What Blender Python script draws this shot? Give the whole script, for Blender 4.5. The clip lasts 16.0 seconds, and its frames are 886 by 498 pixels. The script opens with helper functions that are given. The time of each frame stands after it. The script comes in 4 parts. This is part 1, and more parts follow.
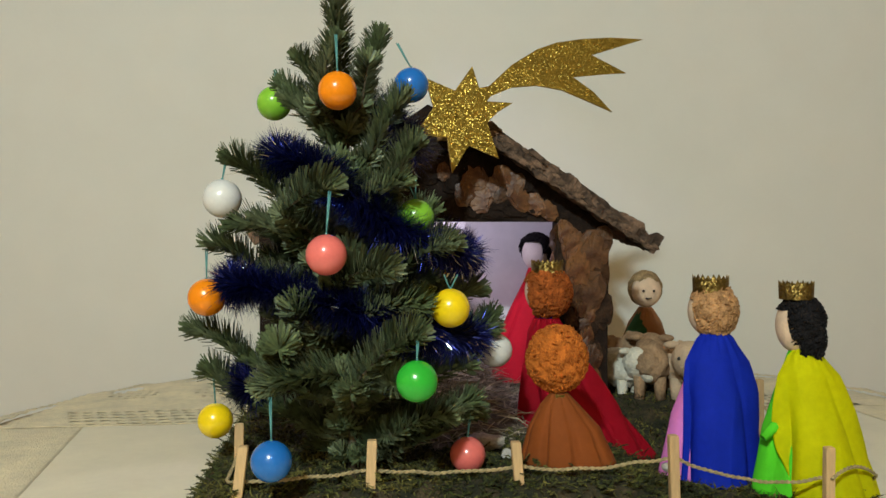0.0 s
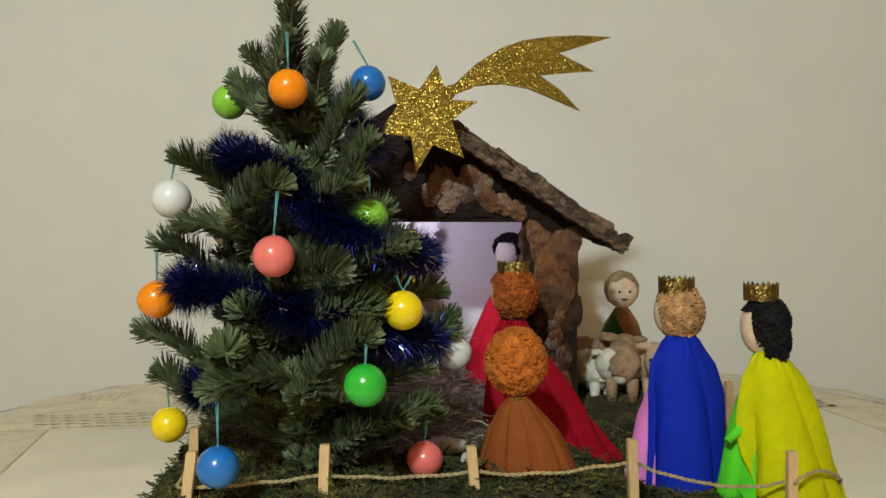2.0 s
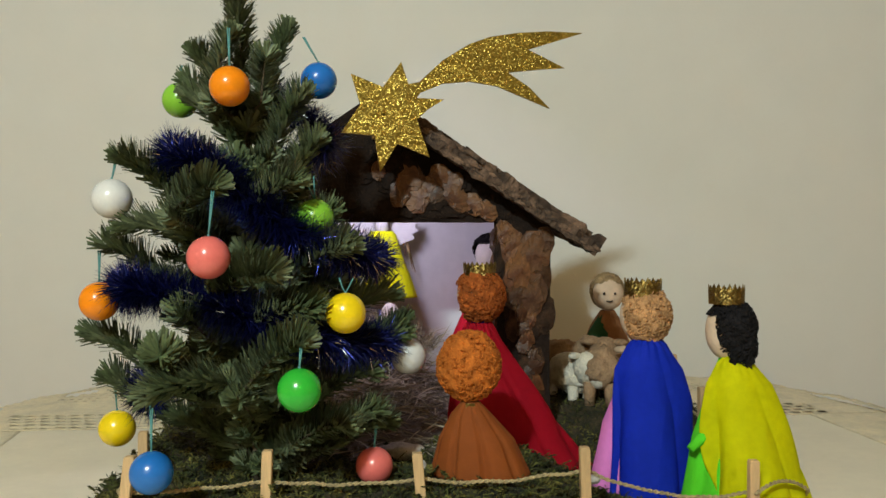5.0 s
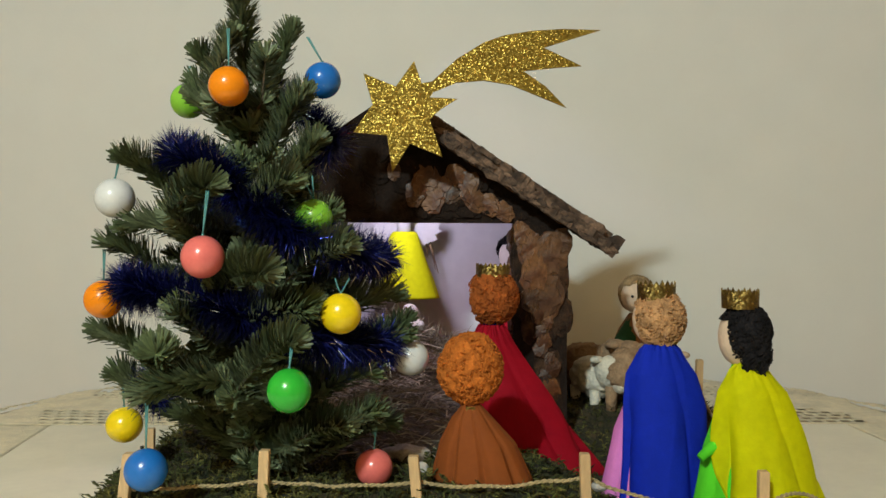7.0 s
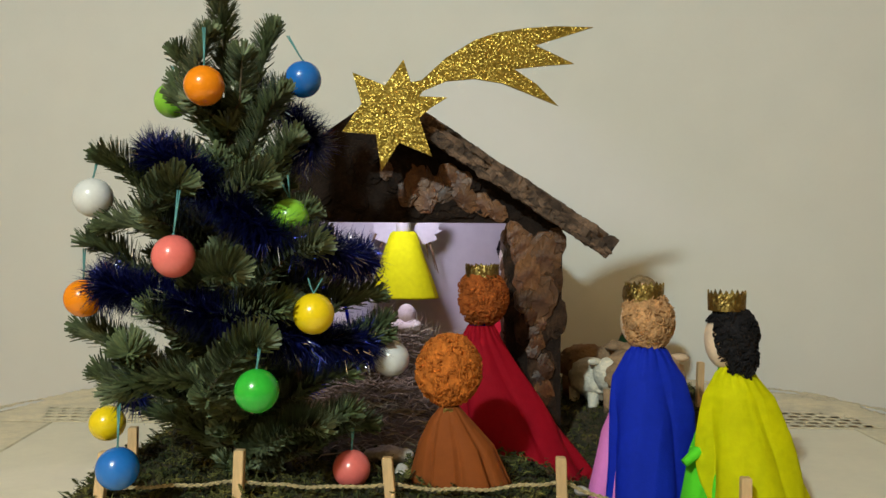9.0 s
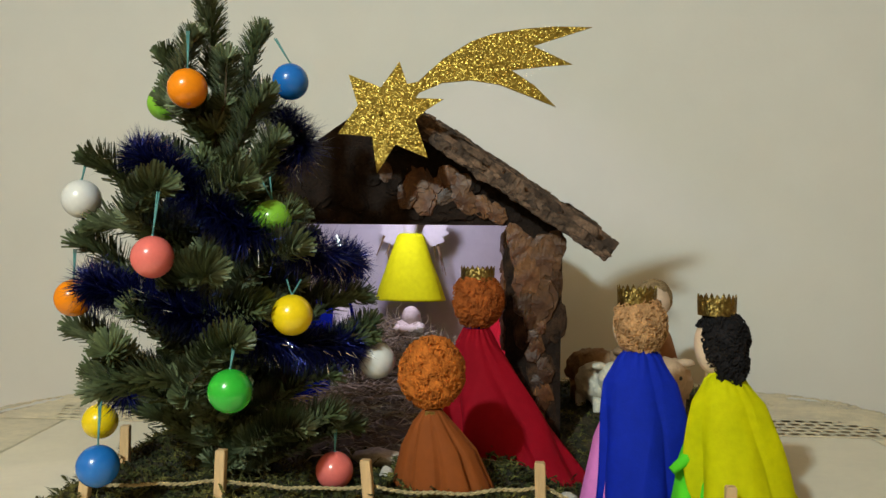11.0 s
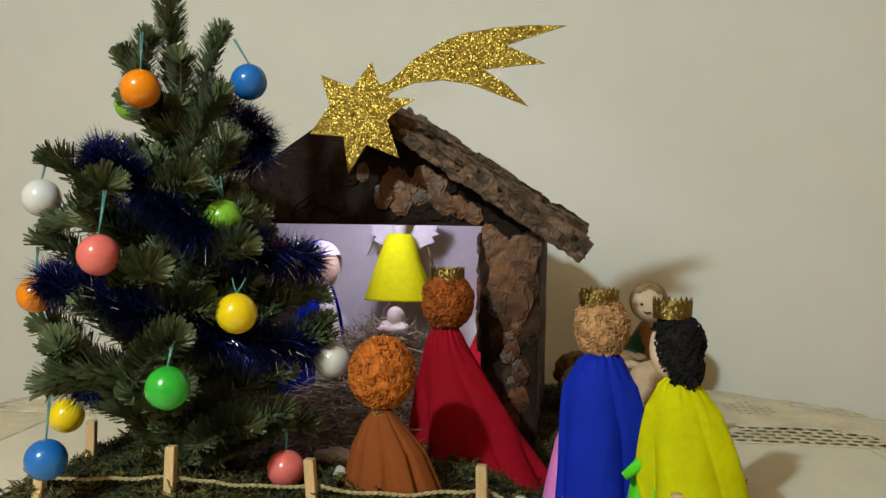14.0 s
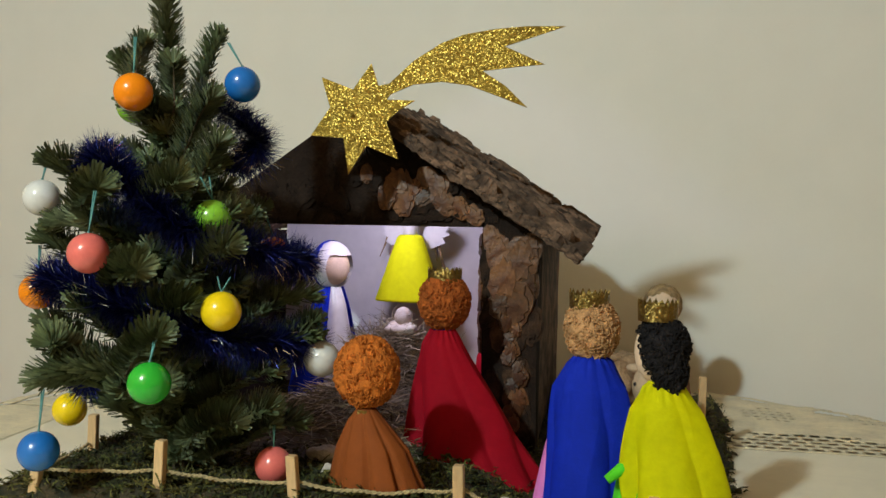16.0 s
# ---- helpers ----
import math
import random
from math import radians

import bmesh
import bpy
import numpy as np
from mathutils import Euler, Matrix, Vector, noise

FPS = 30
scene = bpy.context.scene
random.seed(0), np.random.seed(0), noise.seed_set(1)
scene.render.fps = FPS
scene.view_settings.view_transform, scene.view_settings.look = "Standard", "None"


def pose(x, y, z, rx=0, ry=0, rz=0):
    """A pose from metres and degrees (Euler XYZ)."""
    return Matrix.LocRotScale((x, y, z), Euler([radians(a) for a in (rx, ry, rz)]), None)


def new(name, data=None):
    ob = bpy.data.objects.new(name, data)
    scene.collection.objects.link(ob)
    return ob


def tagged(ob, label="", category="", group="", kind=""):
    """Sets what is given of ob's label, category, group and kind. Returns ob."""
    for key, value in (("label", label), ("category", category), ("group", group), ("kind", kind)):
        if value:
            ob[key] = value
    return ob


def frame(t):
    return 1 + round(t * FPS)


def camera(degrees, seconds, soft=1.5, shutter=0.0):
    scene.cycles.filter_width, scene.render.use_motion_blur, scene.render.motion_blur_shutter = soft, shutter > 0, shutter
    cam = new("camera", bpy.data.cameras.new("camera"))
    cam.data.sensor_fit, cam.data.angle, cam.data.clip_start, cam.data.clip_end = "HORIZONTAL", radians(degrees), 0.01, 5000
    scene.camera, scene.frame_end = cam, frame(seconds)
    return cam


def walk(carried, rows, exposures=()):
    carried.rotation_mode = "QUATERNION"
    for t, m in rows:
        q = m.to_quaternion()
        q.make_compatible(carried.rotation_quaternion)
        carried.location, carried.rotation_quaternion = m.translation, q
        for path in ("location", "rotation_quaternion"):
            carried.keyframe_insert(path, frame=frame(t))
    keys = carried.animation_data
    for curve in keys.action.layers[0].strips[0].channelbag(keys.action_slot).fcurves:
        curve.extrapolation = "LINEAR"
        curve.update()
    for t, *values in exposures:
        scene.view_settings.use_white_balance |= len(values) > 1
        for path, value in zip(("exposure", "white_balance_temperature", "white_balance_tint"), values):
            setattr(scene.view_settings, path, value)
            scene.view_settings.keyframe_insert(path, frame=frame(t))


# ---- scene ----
cam = camera(54.6, 16.0)
METRES, EYE, TILT, LEAN, TURN = 0.489, 0.3135, -1.0, 0.0, 0.0
ROWS = [
    (0.0, 0.0, 0.0, 0.0, 0.0, 0.0, -0.0),
    (0.5, 0.0232, 0.009, 0.0001, -0.11, 0.01, 0.0),
    (1.0, 0.0396, 0.0154, 0.0002, -0.09, -0.0, -0.01),
    (1.5, 0.0617, 0.0222, 0.0015, -0.08, -0.01, 0.01),
    (2.0, 0.0938, 0.0329, 0.0027, -0.11, -0.02, 0.05),
    (2.5, 0.1186, 0.0426, 0.0028, -0.19, -0.02, 0.08),
    (3.0, 0.143, 0.051, 0.0034, -0.23, -0.01, 0.07),
    (3.5, 0.1712, 0.0609, 0.0042, -0.19, -0.0, 0.06),
    (4.0, 0.1944, 0.068, 0.0042, 0.11, -0.01, 0.05),
    (6.5, 0.3508, 0.1085, 0.0056, 4.37, 0.04, -0.29),
    (7.0, 0.3741, 0.1138, 0.0055, 5.29, 0.03, -0.38),
    (7.5, 0.3943, 0.1186, 0.0057, 5.94, 0.02, -0.47),
    (8.0, 0.4243, 0.1266, 0.0059, 6.49, 0.03, -0.52),
    (8.5, 0.4588, 0.1371, 0.0069, 6.97, 0.03, -0.56),
    (9.0, 0.49, 0.146, 0.0069, 7.53, 0.0, -0.53),
    (11.5, 0.6459, 0.1834, 0.0063, 11.19, 0.14, -0.86),
    (12.0, 0.6677, 0.1897, 0.0057, 11.67, 0.08, -0.93),
    (12.5, 0.6984, 0.1974, 0.007, 12.16, 0.09, -0.94),
    (13.0, 0.7468, 0.2112, 0.0072, 12.57, 0.1, -0.99),
    (13.5, 0.7855, 0.2214, 0.0071, 13.2, 0.18, -1.02),
    (14.0, 0.824, 0.2302, 0.0075, 13.9, 0.19, -1.13),
    (14.5, 0.864, 0.2396, 0.0078, 14.84, 0.16, -1.27),
    (15.0, 0.9033, 0.2477, 0.0078, 15.76, 0.27, -1.27),
    (15.5, 0.9331, 0.2539, 0.0072, 16.62, 0.24, -1.37),
    (16.0, 0.9643, 0.2604, 0.0079, 17.36, 0.24, -1.48),
]
walk(cam, [(t, pose(0, 0, EYE, TILT, LEAN, TURN) @ pose(METRES * x, METRES * y, METRES * z, 90 + pitch, roll, yaw)) for t, x, y, z, yaw, pitch, roll in ROWS])

# ---- world and lights ----
world = bpy.data.worlds.new("room_air")
scene.world = world
world.use_nodes = True
world.node_tree.nodes["Background"].inputs[0].default_value = (1.0, 0.9, 0.75, 1)
world.node_tree.nodes["Background"].inputs[1].default_value = 0.0


def lamp(name, place, watts, colour, radius):
    data = bpy.data.lights.new(name, "POINT")
    data.energy, data.color, data.shadow_soft_size = watts, colour, radius
    ob = new(name, data)
    ob.location = place
    return ob


LAMP = (-0.43, -1.17, 1.515)
lamp("ceiling_bulb", LAMP, 207.0, (0.750, 0.935, 0.945), 0.055)
LED_PLACES = ((-0.079, 0.895, 0.232), (-0.105, 0.905, 0.345), (0.0, 0.945, 0.19))
for led_place in LED_PLACES:
    lamp("tinsel_led_light", led_place, 0.022, (0.08, 0.16, 1.0), 0.003)
lamp("stable_led_light", (-0.02, 1.335, 0.385), 1.75, (0.78, 0.72, 1.0), 0.028)

# ---- materials ----


def mat(name, colour, rough=0.6, metal=0.0, vary=0.15, scale=40.0, bump=0.0, bscale=200.0, coat=0.0, sheen=0.0, per_object=0.0, stretch=None, island=0.0, second=None):
    """Two scales of tone over a base colour, with fine relief."""
    m = bpy.data.materials.new(name)
    m.use_nodes = True
    nt = m.node_tree
    N, K = nt.nodes, nt.links
    b = N["Principled BSDF"]
    b.inputs["Roughness"].default_value, b.inputs["Metallic"].default_value = rough, metal
    b.inputs["Coat Weight"].default_value = coat
    b.inputs["Sheen Weight"].default_value = sheen
    tc = N.new("ShaderNodeTexCoord")
    src = tc.outputs["Object"]
    if stretch:
        mp = N.new("ShaderNodeMapping")
        mp.inputs["Scale"].default_value = stretch
        K.new(src, mp.inputs[0])
        src = mp.outputs[0]
    tone = None
    for s, w in ((scale, vary), (scale * 6, vary * 0.6)):
        n = N.new("ShaderNodeTexNoise")
        n.inputs["Scale"].default_value, n.inputs["Detail"].default_value = s, 5
        K.new(src, n.inputs["Vector"])
        r = N.new("ShaderNodeMapRange")
        r.inputs[1].default_value, r.inputs[2].default_value = 0.3, 0.7
        r.inputs[3].default_value, r.inputs[4].default_value = 1 - w, 1 + w
        K.new(n.outputs[0], r.inputs[0])
        if tone is None:
            tone, first = r.outputs[0], n.outputs[0]
        else:
            mu = N.new("ShaderNodeMath")
            mu.operation = "MULTIPLY"
            K.new(tone, mu.inputs[0]), K.new(r.outputs[0], mu.inputs[1])
            tone = mu.outputs[0]
    for amount, kind, sock in ((per_object, "ShaderNodeObjectInfo", "Random"), (island, "ShaderNodeNewGeometry", "Random Per Island")):
        if amount:
            o = N.new(kind)
            r = N.new("ShaderNodeMapRange")
            r.inputs[3].default_value, r.inputs[4].default_value = 1 - amount, 1 + amount
            K.new(o.outputs[sock], r.inputs[0])
            mu = N.new("ShaderNodeMath")
            mu.operation = "MULTIPLY"
            K.new(tone, mu.inputs[0]), K.new(r.outputs[0], mu.inputs[1])
            tone = mu.outputs[0]
    base = N.new("ShaderNodeRGB")
    base.outputs[0].default_value = (*colour, 1)
    col = base.outputs[0]
    if second:
        mix = N.new("ShaderNodeMix")
        mix.data_type = "RGBA"
        ramp = N.new("ShaderNodeMapRange")
        ramp.inputs[1].default_value, ramp.inputs[2].default_value = 0.42, 0.6
        K.new(first, ramp.inputs[0]), K.new(ramp.outputs[0], mix.inputs[0])
        K.new(col, mix.inputs[6])
        mix.inputs[7].default_value = (*second, 1)
        col = mix.outputs[2]
    vm = N.new("ShaderNodeVectorMath")
    vm.operation = "SCALE"
    K.new(col, vm.inputs[0]), K.new(tone, vm.inputs["Scale"])
    K.new(vm.outputs[0], b.inputs["Base Color"])
    if bump:
        n = N.new("ShaderNodeTexNoise")
        n.inputs["Scale"].default_value, n.inputs["Detail"].default_value = bscale, 6
        K.new(src, n.inputs["Vector"])
        bp = N.new("ShaderNodeBump")
        bp.inputs["Strength"].default_value, bp.inputs["Distance"].default_value = bump, 0.004
        K.new(n.outputs[0], bp.inputs["Height"]), K.new(bp.outputs[0], b.inputs["Normal"])
    return m


def glitter(name, colour, cell, rough=0.25, spread=1.3):
    """Foil flakes, each facing its own way."""
    m = mat(name, colour, rough, 1.0, 0.2, 60)
    nt = m.node_tree
    N, K = nt.nodes, nt.links
    tc = N.new("ShaderNodeTexCoord")
    v = N.new("ShaderNodeTexVoronoi")
    v.inputs["Scale"].default_value = cell
    K.new(tc.outputs["Object"], v.inputs["Vector"])
    sub = N.new("ShaderNodeVectorMath")
    sub.operation = "SUBTRACT"
    K.new(v.outputs["Color"], sub.inputs[0])
    sub.inputs[1].default_value = (0.5, 0.5, 0.5)
    sc = N.new("ShaderNodeVectorMath")
    sc.operation = "SCALE"
    sc.inputs["Scale"].default_value = spread
    K.new(sub.outputs[0], sc.inputs[0])
    g = N.new("ShaderNodeNewGeometry")
    ad = N.new("ShaderNodeVectorMath")
    K.new(sc.outputs[0], ad.inputs[0]), K.new(g.outputs["Normal"], ad.inputs[1])
    no = N.new("ShaderNodeVectorMath")
    no.operation = "NORMALIZE"
    K.new(ad.outputs[0], no.inputs[0])
    K.new(no.outputs[0], N["Principled BSDF"].inputs["Normal"])
    return m


WALL = mat("wall_paint", (0.76, 0.745, 0.69), 0.85, 0, 0.025, 1.6, 0.06, 140)
# brown tones chosen for warm bounce off the unseen sides of the room
ROOM_BOUNCE = mat("warm_bounce_paint", (0.370, 0.222, 0.095), 0.85, 0, 0.04, 2)
FLOOR = mat("floor_wood", (0.24, 0.15, 0.075), 0.5, 0, 0.2, 6, stretch=(1, 8, 1))
LINEN = mat("cream_linen", (0.74, 0.67, 0.515), 0.9, 0, 0.04, 12, 0.25, 900, sheen=0.2)
LACE = mat("crochet_cotton", (0.75, 0.645, 0.435), 0.95, 0, 0.14, 18, 0.9, 330, sheen=0.2)
TABLEWOOD = mat("table_wood", (0.48, 0.36, 0.22), 0.45, 0, 0.25, 8, stretch=(1, 9, 1))
SOIL = mat("moss_mat", (0.018, 0.019, 0.007), 0.95, 0, 0.5, 40, 1.0, 160, second=(0.040, 0.028, 0.012))
MOSS = mat("moss_blades", (0.036, 0.044, 0.006), 0.9, 0, 0.4, 24, island=0.75, second=(0.088, 0.077, 0.016))
NEEDLE = mat("fir_needles", (0.094, 0.124, 0.050), 0.55, 0, 0.25, 22, island=0.4, second=(0.138, 0.162, 0.084))
TWIG = mat("fir_twig", (0.085, 0.062, 0.034), 0.8, 0, 0.3, 60, 0.6, 300)
TINSEL = mat("blue_foil", (0.010, 0.014, 0.115), 0.3, 0.75, 0.3, 60, island=0.7)
TINSEL_TIP = mat("silver_foil", (0.75, 0.78, 0.9), 0.2, 1.0, 0.2, 60, island=0.3)
# One bark in several tones: its lit and shaded areas are put into colour.
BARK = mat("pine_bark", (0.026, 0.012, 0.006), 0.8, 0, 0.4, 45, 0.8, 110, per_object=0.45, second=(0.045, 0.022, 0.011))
BARK_LIT = mat("lit_bark", (0.140, 0.058, 0.019), 0.45, 0, 0.5, 26, 0.45, 70, per_object=0.6, second=(0.050, 0.016, 0.005))
BARK_SHADED = mat("shaded_bark", (0.016, 0.009, 0.006), 0.95, 0, 0.35, 40, 0.8, 120)
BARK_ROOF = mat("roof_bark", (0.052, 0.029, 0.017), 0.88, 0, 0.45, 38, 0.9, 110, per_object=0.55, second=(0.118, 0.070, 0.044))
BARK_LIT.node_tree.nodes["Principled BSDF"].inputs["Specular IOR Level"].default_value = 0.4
for m in (BARK, BARK_SHADED):
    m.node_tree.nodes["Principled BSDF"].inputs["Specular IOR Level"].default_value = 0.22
BOARD = mat("white_board", (0.74, 0.72, 0.72), 0.8, 0, 0.06, 10, 0.1, 100)
PIN = mat("clothes_peg_wood", (0.55, 0.36, 0.18), 0.6, 0, 0.15, 60, 0.3, 300, stretch=(1, 1, 0.15), per_object=0.12)
TWINE = mat("jute_twine", (0.52, 0.40, 0.21), 0.95, 0, 0.25, 200, 1.0, 700)
STRING = mat("mint_thread", (0.075, 0.23, 0.22), 0.7, 0, 0.15, 100)
STRAW_UNDER = mat("under_straw", (0.10, 0.078, 0.052), 0.9, 0, 0.35, 40, 0.8, 160)
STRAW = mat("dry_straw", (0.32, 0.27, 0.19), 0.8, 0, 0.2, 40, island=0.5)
STONE = mat("pale_stone", (0.42, 0.38, 0.34), 0.9, 0, 0.3, 50, 1.0, 120)
GOLD = glitter("gold_glitter", (0.285, 0.186, 0.026), 950, 0.32, 0.68)
GOLD.node_tree.nodes["Principled BSDF"].inputs["Metallic"].default_value = 0.72
GOLDBACK = mat("star_card", (0.35, 0.22, 0.08), 0.8, 0, 0.1, 30)
CROWN = glitter("crown_foil", (0.25, 0.17, 0.05), 600, 0.45, 0.85)
SKIN = mat("skin_felt", (0.72, 0.53, 0.38), 0.85, 0, 0.08, 60, 0.3, 500)
PALE = mat("pale_felt", (0.78, 0.70, 0.64), 0.85, 0, 0.06, 60, 0.3, 500)
DARK = mat("black_bead", (0.015, 0.012, 0.012), 0.3, 0, 0.05, 50)


def felt(name, colour, bump=0.1, vary=0.07, scale=22, rough=0.8, bscale=420):
    m = mat(name, colour, rough, 0, vary, scale, bump, bscale)
    m.node_tree.nodes["Principled BSDF"].inputs["Specular IOR Level"].default_value = 0.2
    return m


RUST_HAIR = felt("rust_wool", (0.45, 0.125, 0.018), 0.5, 0.25, 70, 0.9, 260)
RED_HAIR = felt("red_brown_wool", (0.33, 0.082, 0.015), 0.5, 0.25, 70, 0.9, 260)
TAN_HAIR = felt("tan_wool", (0.47, 0.255, 0.115), 0.5, 0.25, 70, 0.9, 260)
BLACK_HAIR = felt("black_wool", (0.012, 0.010, 0.011), 1.0, 0.4, 70, 0.95, 260)
BROWN_HAIR = felt("brown_wool", (0.34, 0.23, 0.12), 1.0, 0.4, 70, 0.9, 260)
RUST_CLOTH = felt("rust_cloth", (0.21, 0.052, 0.009))
RED_CLOTH = felt("crimson_cloth", (0.52, 0.006, 0.024))
BLUE_CLOTH = felt("royal_blue_cloth", (0.012, 0.044, 0.68))
PINK_CLOTH = felt("pink_cloth", (0.75, 0.22, 0.60))
LIME_CLOTH = felt("lime_yellow_cloth", (0.86, 0.83, 0.002))
GREEN_CLOTH = felt("bright_green_cloth", (0.09, 0.60, 0.02))
YELLOW_CLOTH = felt("neon_yellow_cloth", (0.84, 0.88, 0.006))
WHITE_CLOTH = felt("white_felt", (0.80, 0.78, 0.78))
DARKGREEN = felt("dark_green_felt", (0.02, 0.075, 0.03))
BROWN_FELT = felt("brown_felt", (0.26, 0.115, 0.05))
WOOL_WHITE = felt("white_wool", (0.72, 0.66, 0.54), 0.9, 0.15, 50, 0.95, 200)
WOOL_PEACH = felt("peach_felt", (0.56, 0.40, 0.27), 0.4, 0.12, 50, 0.9, 300)
WOOL_TAN = felt("tan_fleece", (0.34, 0.215, 0.125), 0.9, 0.25, 50, 0.95, 200)

# ---- mesh helpers ----


def link(name, bm, materials, parent=None, smooth=True):
    me = bpy.data.meshes.new(name)
    bm.normal_update()
    bm.to_mesh(me)
    bm.free()
    if smooth:
        me.polygons.foreach_set("use_smooth", [True] * len(me.polygons))
    for m in materials if isinstance(materials, (list, tuple)) else [materials]:
        me.materials.append(m)
    ob = new(name, me)
    if parent:
        ob.parent = parent
    return ob


def part(name, bm, material, parent, label="", smooth=True):
    """One mesh under a thing or a part, built in the thing's own space."""
    ob = link(name, bm, material, parent, smooth)
    if label:
        ob["label"] = label
    return ob


def thing(name, place, label, category, group="", turn=0):
    ob = new(name)
    ob.matrix_basis = pose(*place, 0, 0, turn)
    return tagged(ob, label, category, group)


def raw(name, verts, faces, materials, parent=None, index=None, smooth=False):
    me = bpy.data.meshes.new(name)
    me.from_pydata(verts, [], faces)
    for m in materials if isinstance(materials, (list, tuple)) else [materials]:
        me.materials.append(m)
    if index is not None:
        me.polygons.foreach_set("material_index", index)
    if smooth:
        me.polygons.foreach_set("use_smooth", [True] * len(me.polygons))
    ob = new(name, me)
    if parent:
        ob.parent = parent
    return ob


def box(bm, x0, x1, y0, y1, z0, z1, bevel=0.0):
    r = bmesh.ops.create_cube(bm, size=1, matrix=Matrix.Translation(((x0 + x1) / 2, (y0 + y1) / 2, (z0 + z1) / 2)) @ Matrix.Diagonal((x1 - x0, y1 - y0, z1 - z0, 1)))
    if bevel:
        es = list({e for v in r["verts"] for e in v.link_edges})
        bmesh.ops.bevel(bm, geom=es, offset=bevel, segments=2, affect="EDGES", profile=0.6)
    return r["verts"]


def lathe(bm, rings, seg=40, mi=0, fold=None, cap=True, arc=None, swept=0.0):
    """Rings of (z, rx, ry, cx, cy); fold(a, s) scales a radius at angle a, s from 0 at the first ring to 1. arc: from and to, in degrees, for an open sheet, whose first edge is cut back by swept degrees at the first ring."""
    rows = []
    n = len(rings) - 1
    a0, a1 = (0, 2 * math.pi) if arc is None else (radians(arc[0]), radians(arc[1]))
    count = seg if arc is None else seg + 1
    for i, (z, rx, ry, cx, cy) in enumerate(rings):
        row = []
        for k in range(count):
            b0 = a0 + radians(swept) * max(0.0, 1 - 2.6 * i / n) ** 1.5
            a = b0 + (a1 - b0) * k / seg
            f = fold(a, i / n) if fold else 1.0
            row.append(bm.verts.new((cx + rx * f * math.cos(a), cy + ry * f * math.sin(a), z)))
        rows.append(row)
    for i in range(n):
        for k in range(seg):
            j = (k + 1) % count
            f = bm.faces.new((rows[i][k], rows[i][j], rows[i + 1][j], rows[i + 1][k]))
            f.material_index, f.smooth = mi, True
    if cap and arc is None:
        for row in (rows[0], rows[-1]):
            f = bm.faces.new(row if row is rows[-1] else row[::-1])
            f.material_index = mi
    return rows


def smooth_rings(keys, steps):
    """Glides between key rings."""
    out = []
    for i in range(len(keys) - 1):
        for k in range(steps):
            s = k / steps
            s = s * s * (3 - 2 * s) * 0.35 + s * 0.65
            out.append(tuple(a + (b - a) * s for a, b in zip(keys[i], keys[i + 1])))
    out.append(keys[-1])
    return out


def blob(bm, c, r, mi=0, rough=0.0, freq=60.0, sub=4, keep=None, seed=0.0, curl=0.0):
    """A ball of radii r about c with an uneven, woolly skin. keep(p): where to keep it."""
    made = bmesh.ops.create_icosphere(bm, subdivisions=sub, radius=1)
    for v in made["verts"]:
        n = v.co.normalized()
        p = Vector((n.x * r[0], n.y * r[1], n.z * r[2]))
        d = 0.0
        if rough:
            q = p * freq + Vector((seed, seed * 1.7, seed * 0.3))
            d = rough * (noise.noise(q) + 0.6 * noise.noise(q * 2.3))
            if curl:
                d += curl * (abs(noise.noise(q * 3.1)) - 0.25)
        v.co = Vector(c) + p + n * d
    faces = {f for v in made["verts"] for f in v.link_faces}
    for f in faces:
        f.material_index, f.smooth = mi, True
    if keep:
        bmesh.ops.delete(bm, geom=[f for f in faces if not keep(f.calc_center_median() - Vector(c))], context="FACES")


def tube(bm, pts, r0, r1=None, seg=8, mi=0, cap=True):
    """A round rod along points, tapering from r0 to r1."""
    r1 = r0 if r1 is None else r1
    pts = [Vector(p) for p in pts]
    rows, side = [], None
    for i, p in enumerate(pts):
        d = (pts[min(i + 1, len(pts) - 1)] - pts[max(i - 1, 0)]).normalized()
        if side is None:
            side = d.orthogonal().normalized()
        side = (side - d * side.dot(d)).normalized()
        up = d.cross(side)
        r = r0 + (r1 - r0) * i / (len(pts) - 1)
        rows.append([bm.verts.new(p + (side * math.cos(a) + up * math.sin(a)) * r) for a in (2 * math.pi * k / seg for k in range(seg))])
    for i in range(len(rows) - 1):
        for k in range(seg):
            f = bm.faces.new((rows[i][k], rows[i][(k + 1) % seg], rows[i + 1][(k + 1) % seg], rows[i + 1][k]))
            f.material_index, f.smooth = mi, True
    if cap:
        for row in (rows[0][::-1], rows[-1]):
            bm.faces.new(row).material_index = mi


def sag(a, b, drop, n=10):
    a, b = Vector(a), Vector(b)
    return [a.lerp(b, i / n) + Vector((0, 0, -drop * 4 * (i / n) * (1 - i / n))) for i in range(n + 1)]


def prism(bm, outline, depth, mi=0, back=None):
    """An outline in x, z pulled back along y by depth."""
    f = [bm.verts.new((x, 0, z)) for x, z in outline]
    g = [bm.verts.new((x, depth, z)) for x, z in outline]
    bm.faces.new(f).material_index = mi
    bm.faces.new(g[::-1]).material_index = mi if back is None else back
    for i in range(len(f)):
        j = (i + 1) % len(f)
        bm.faces.new((f[j], f[i], g[i], g[j])).material_index = mi if back is None else back
    bmesh.ops.recalc_face_normals(bm, faces=bm.faces[:])


def step(a, b, t):
    t = min(1, max(0, (t - a) / (b - a)))
    return t * t * (3 - 2 * t)


# ---- the room ----
WALL_Y = 2.05


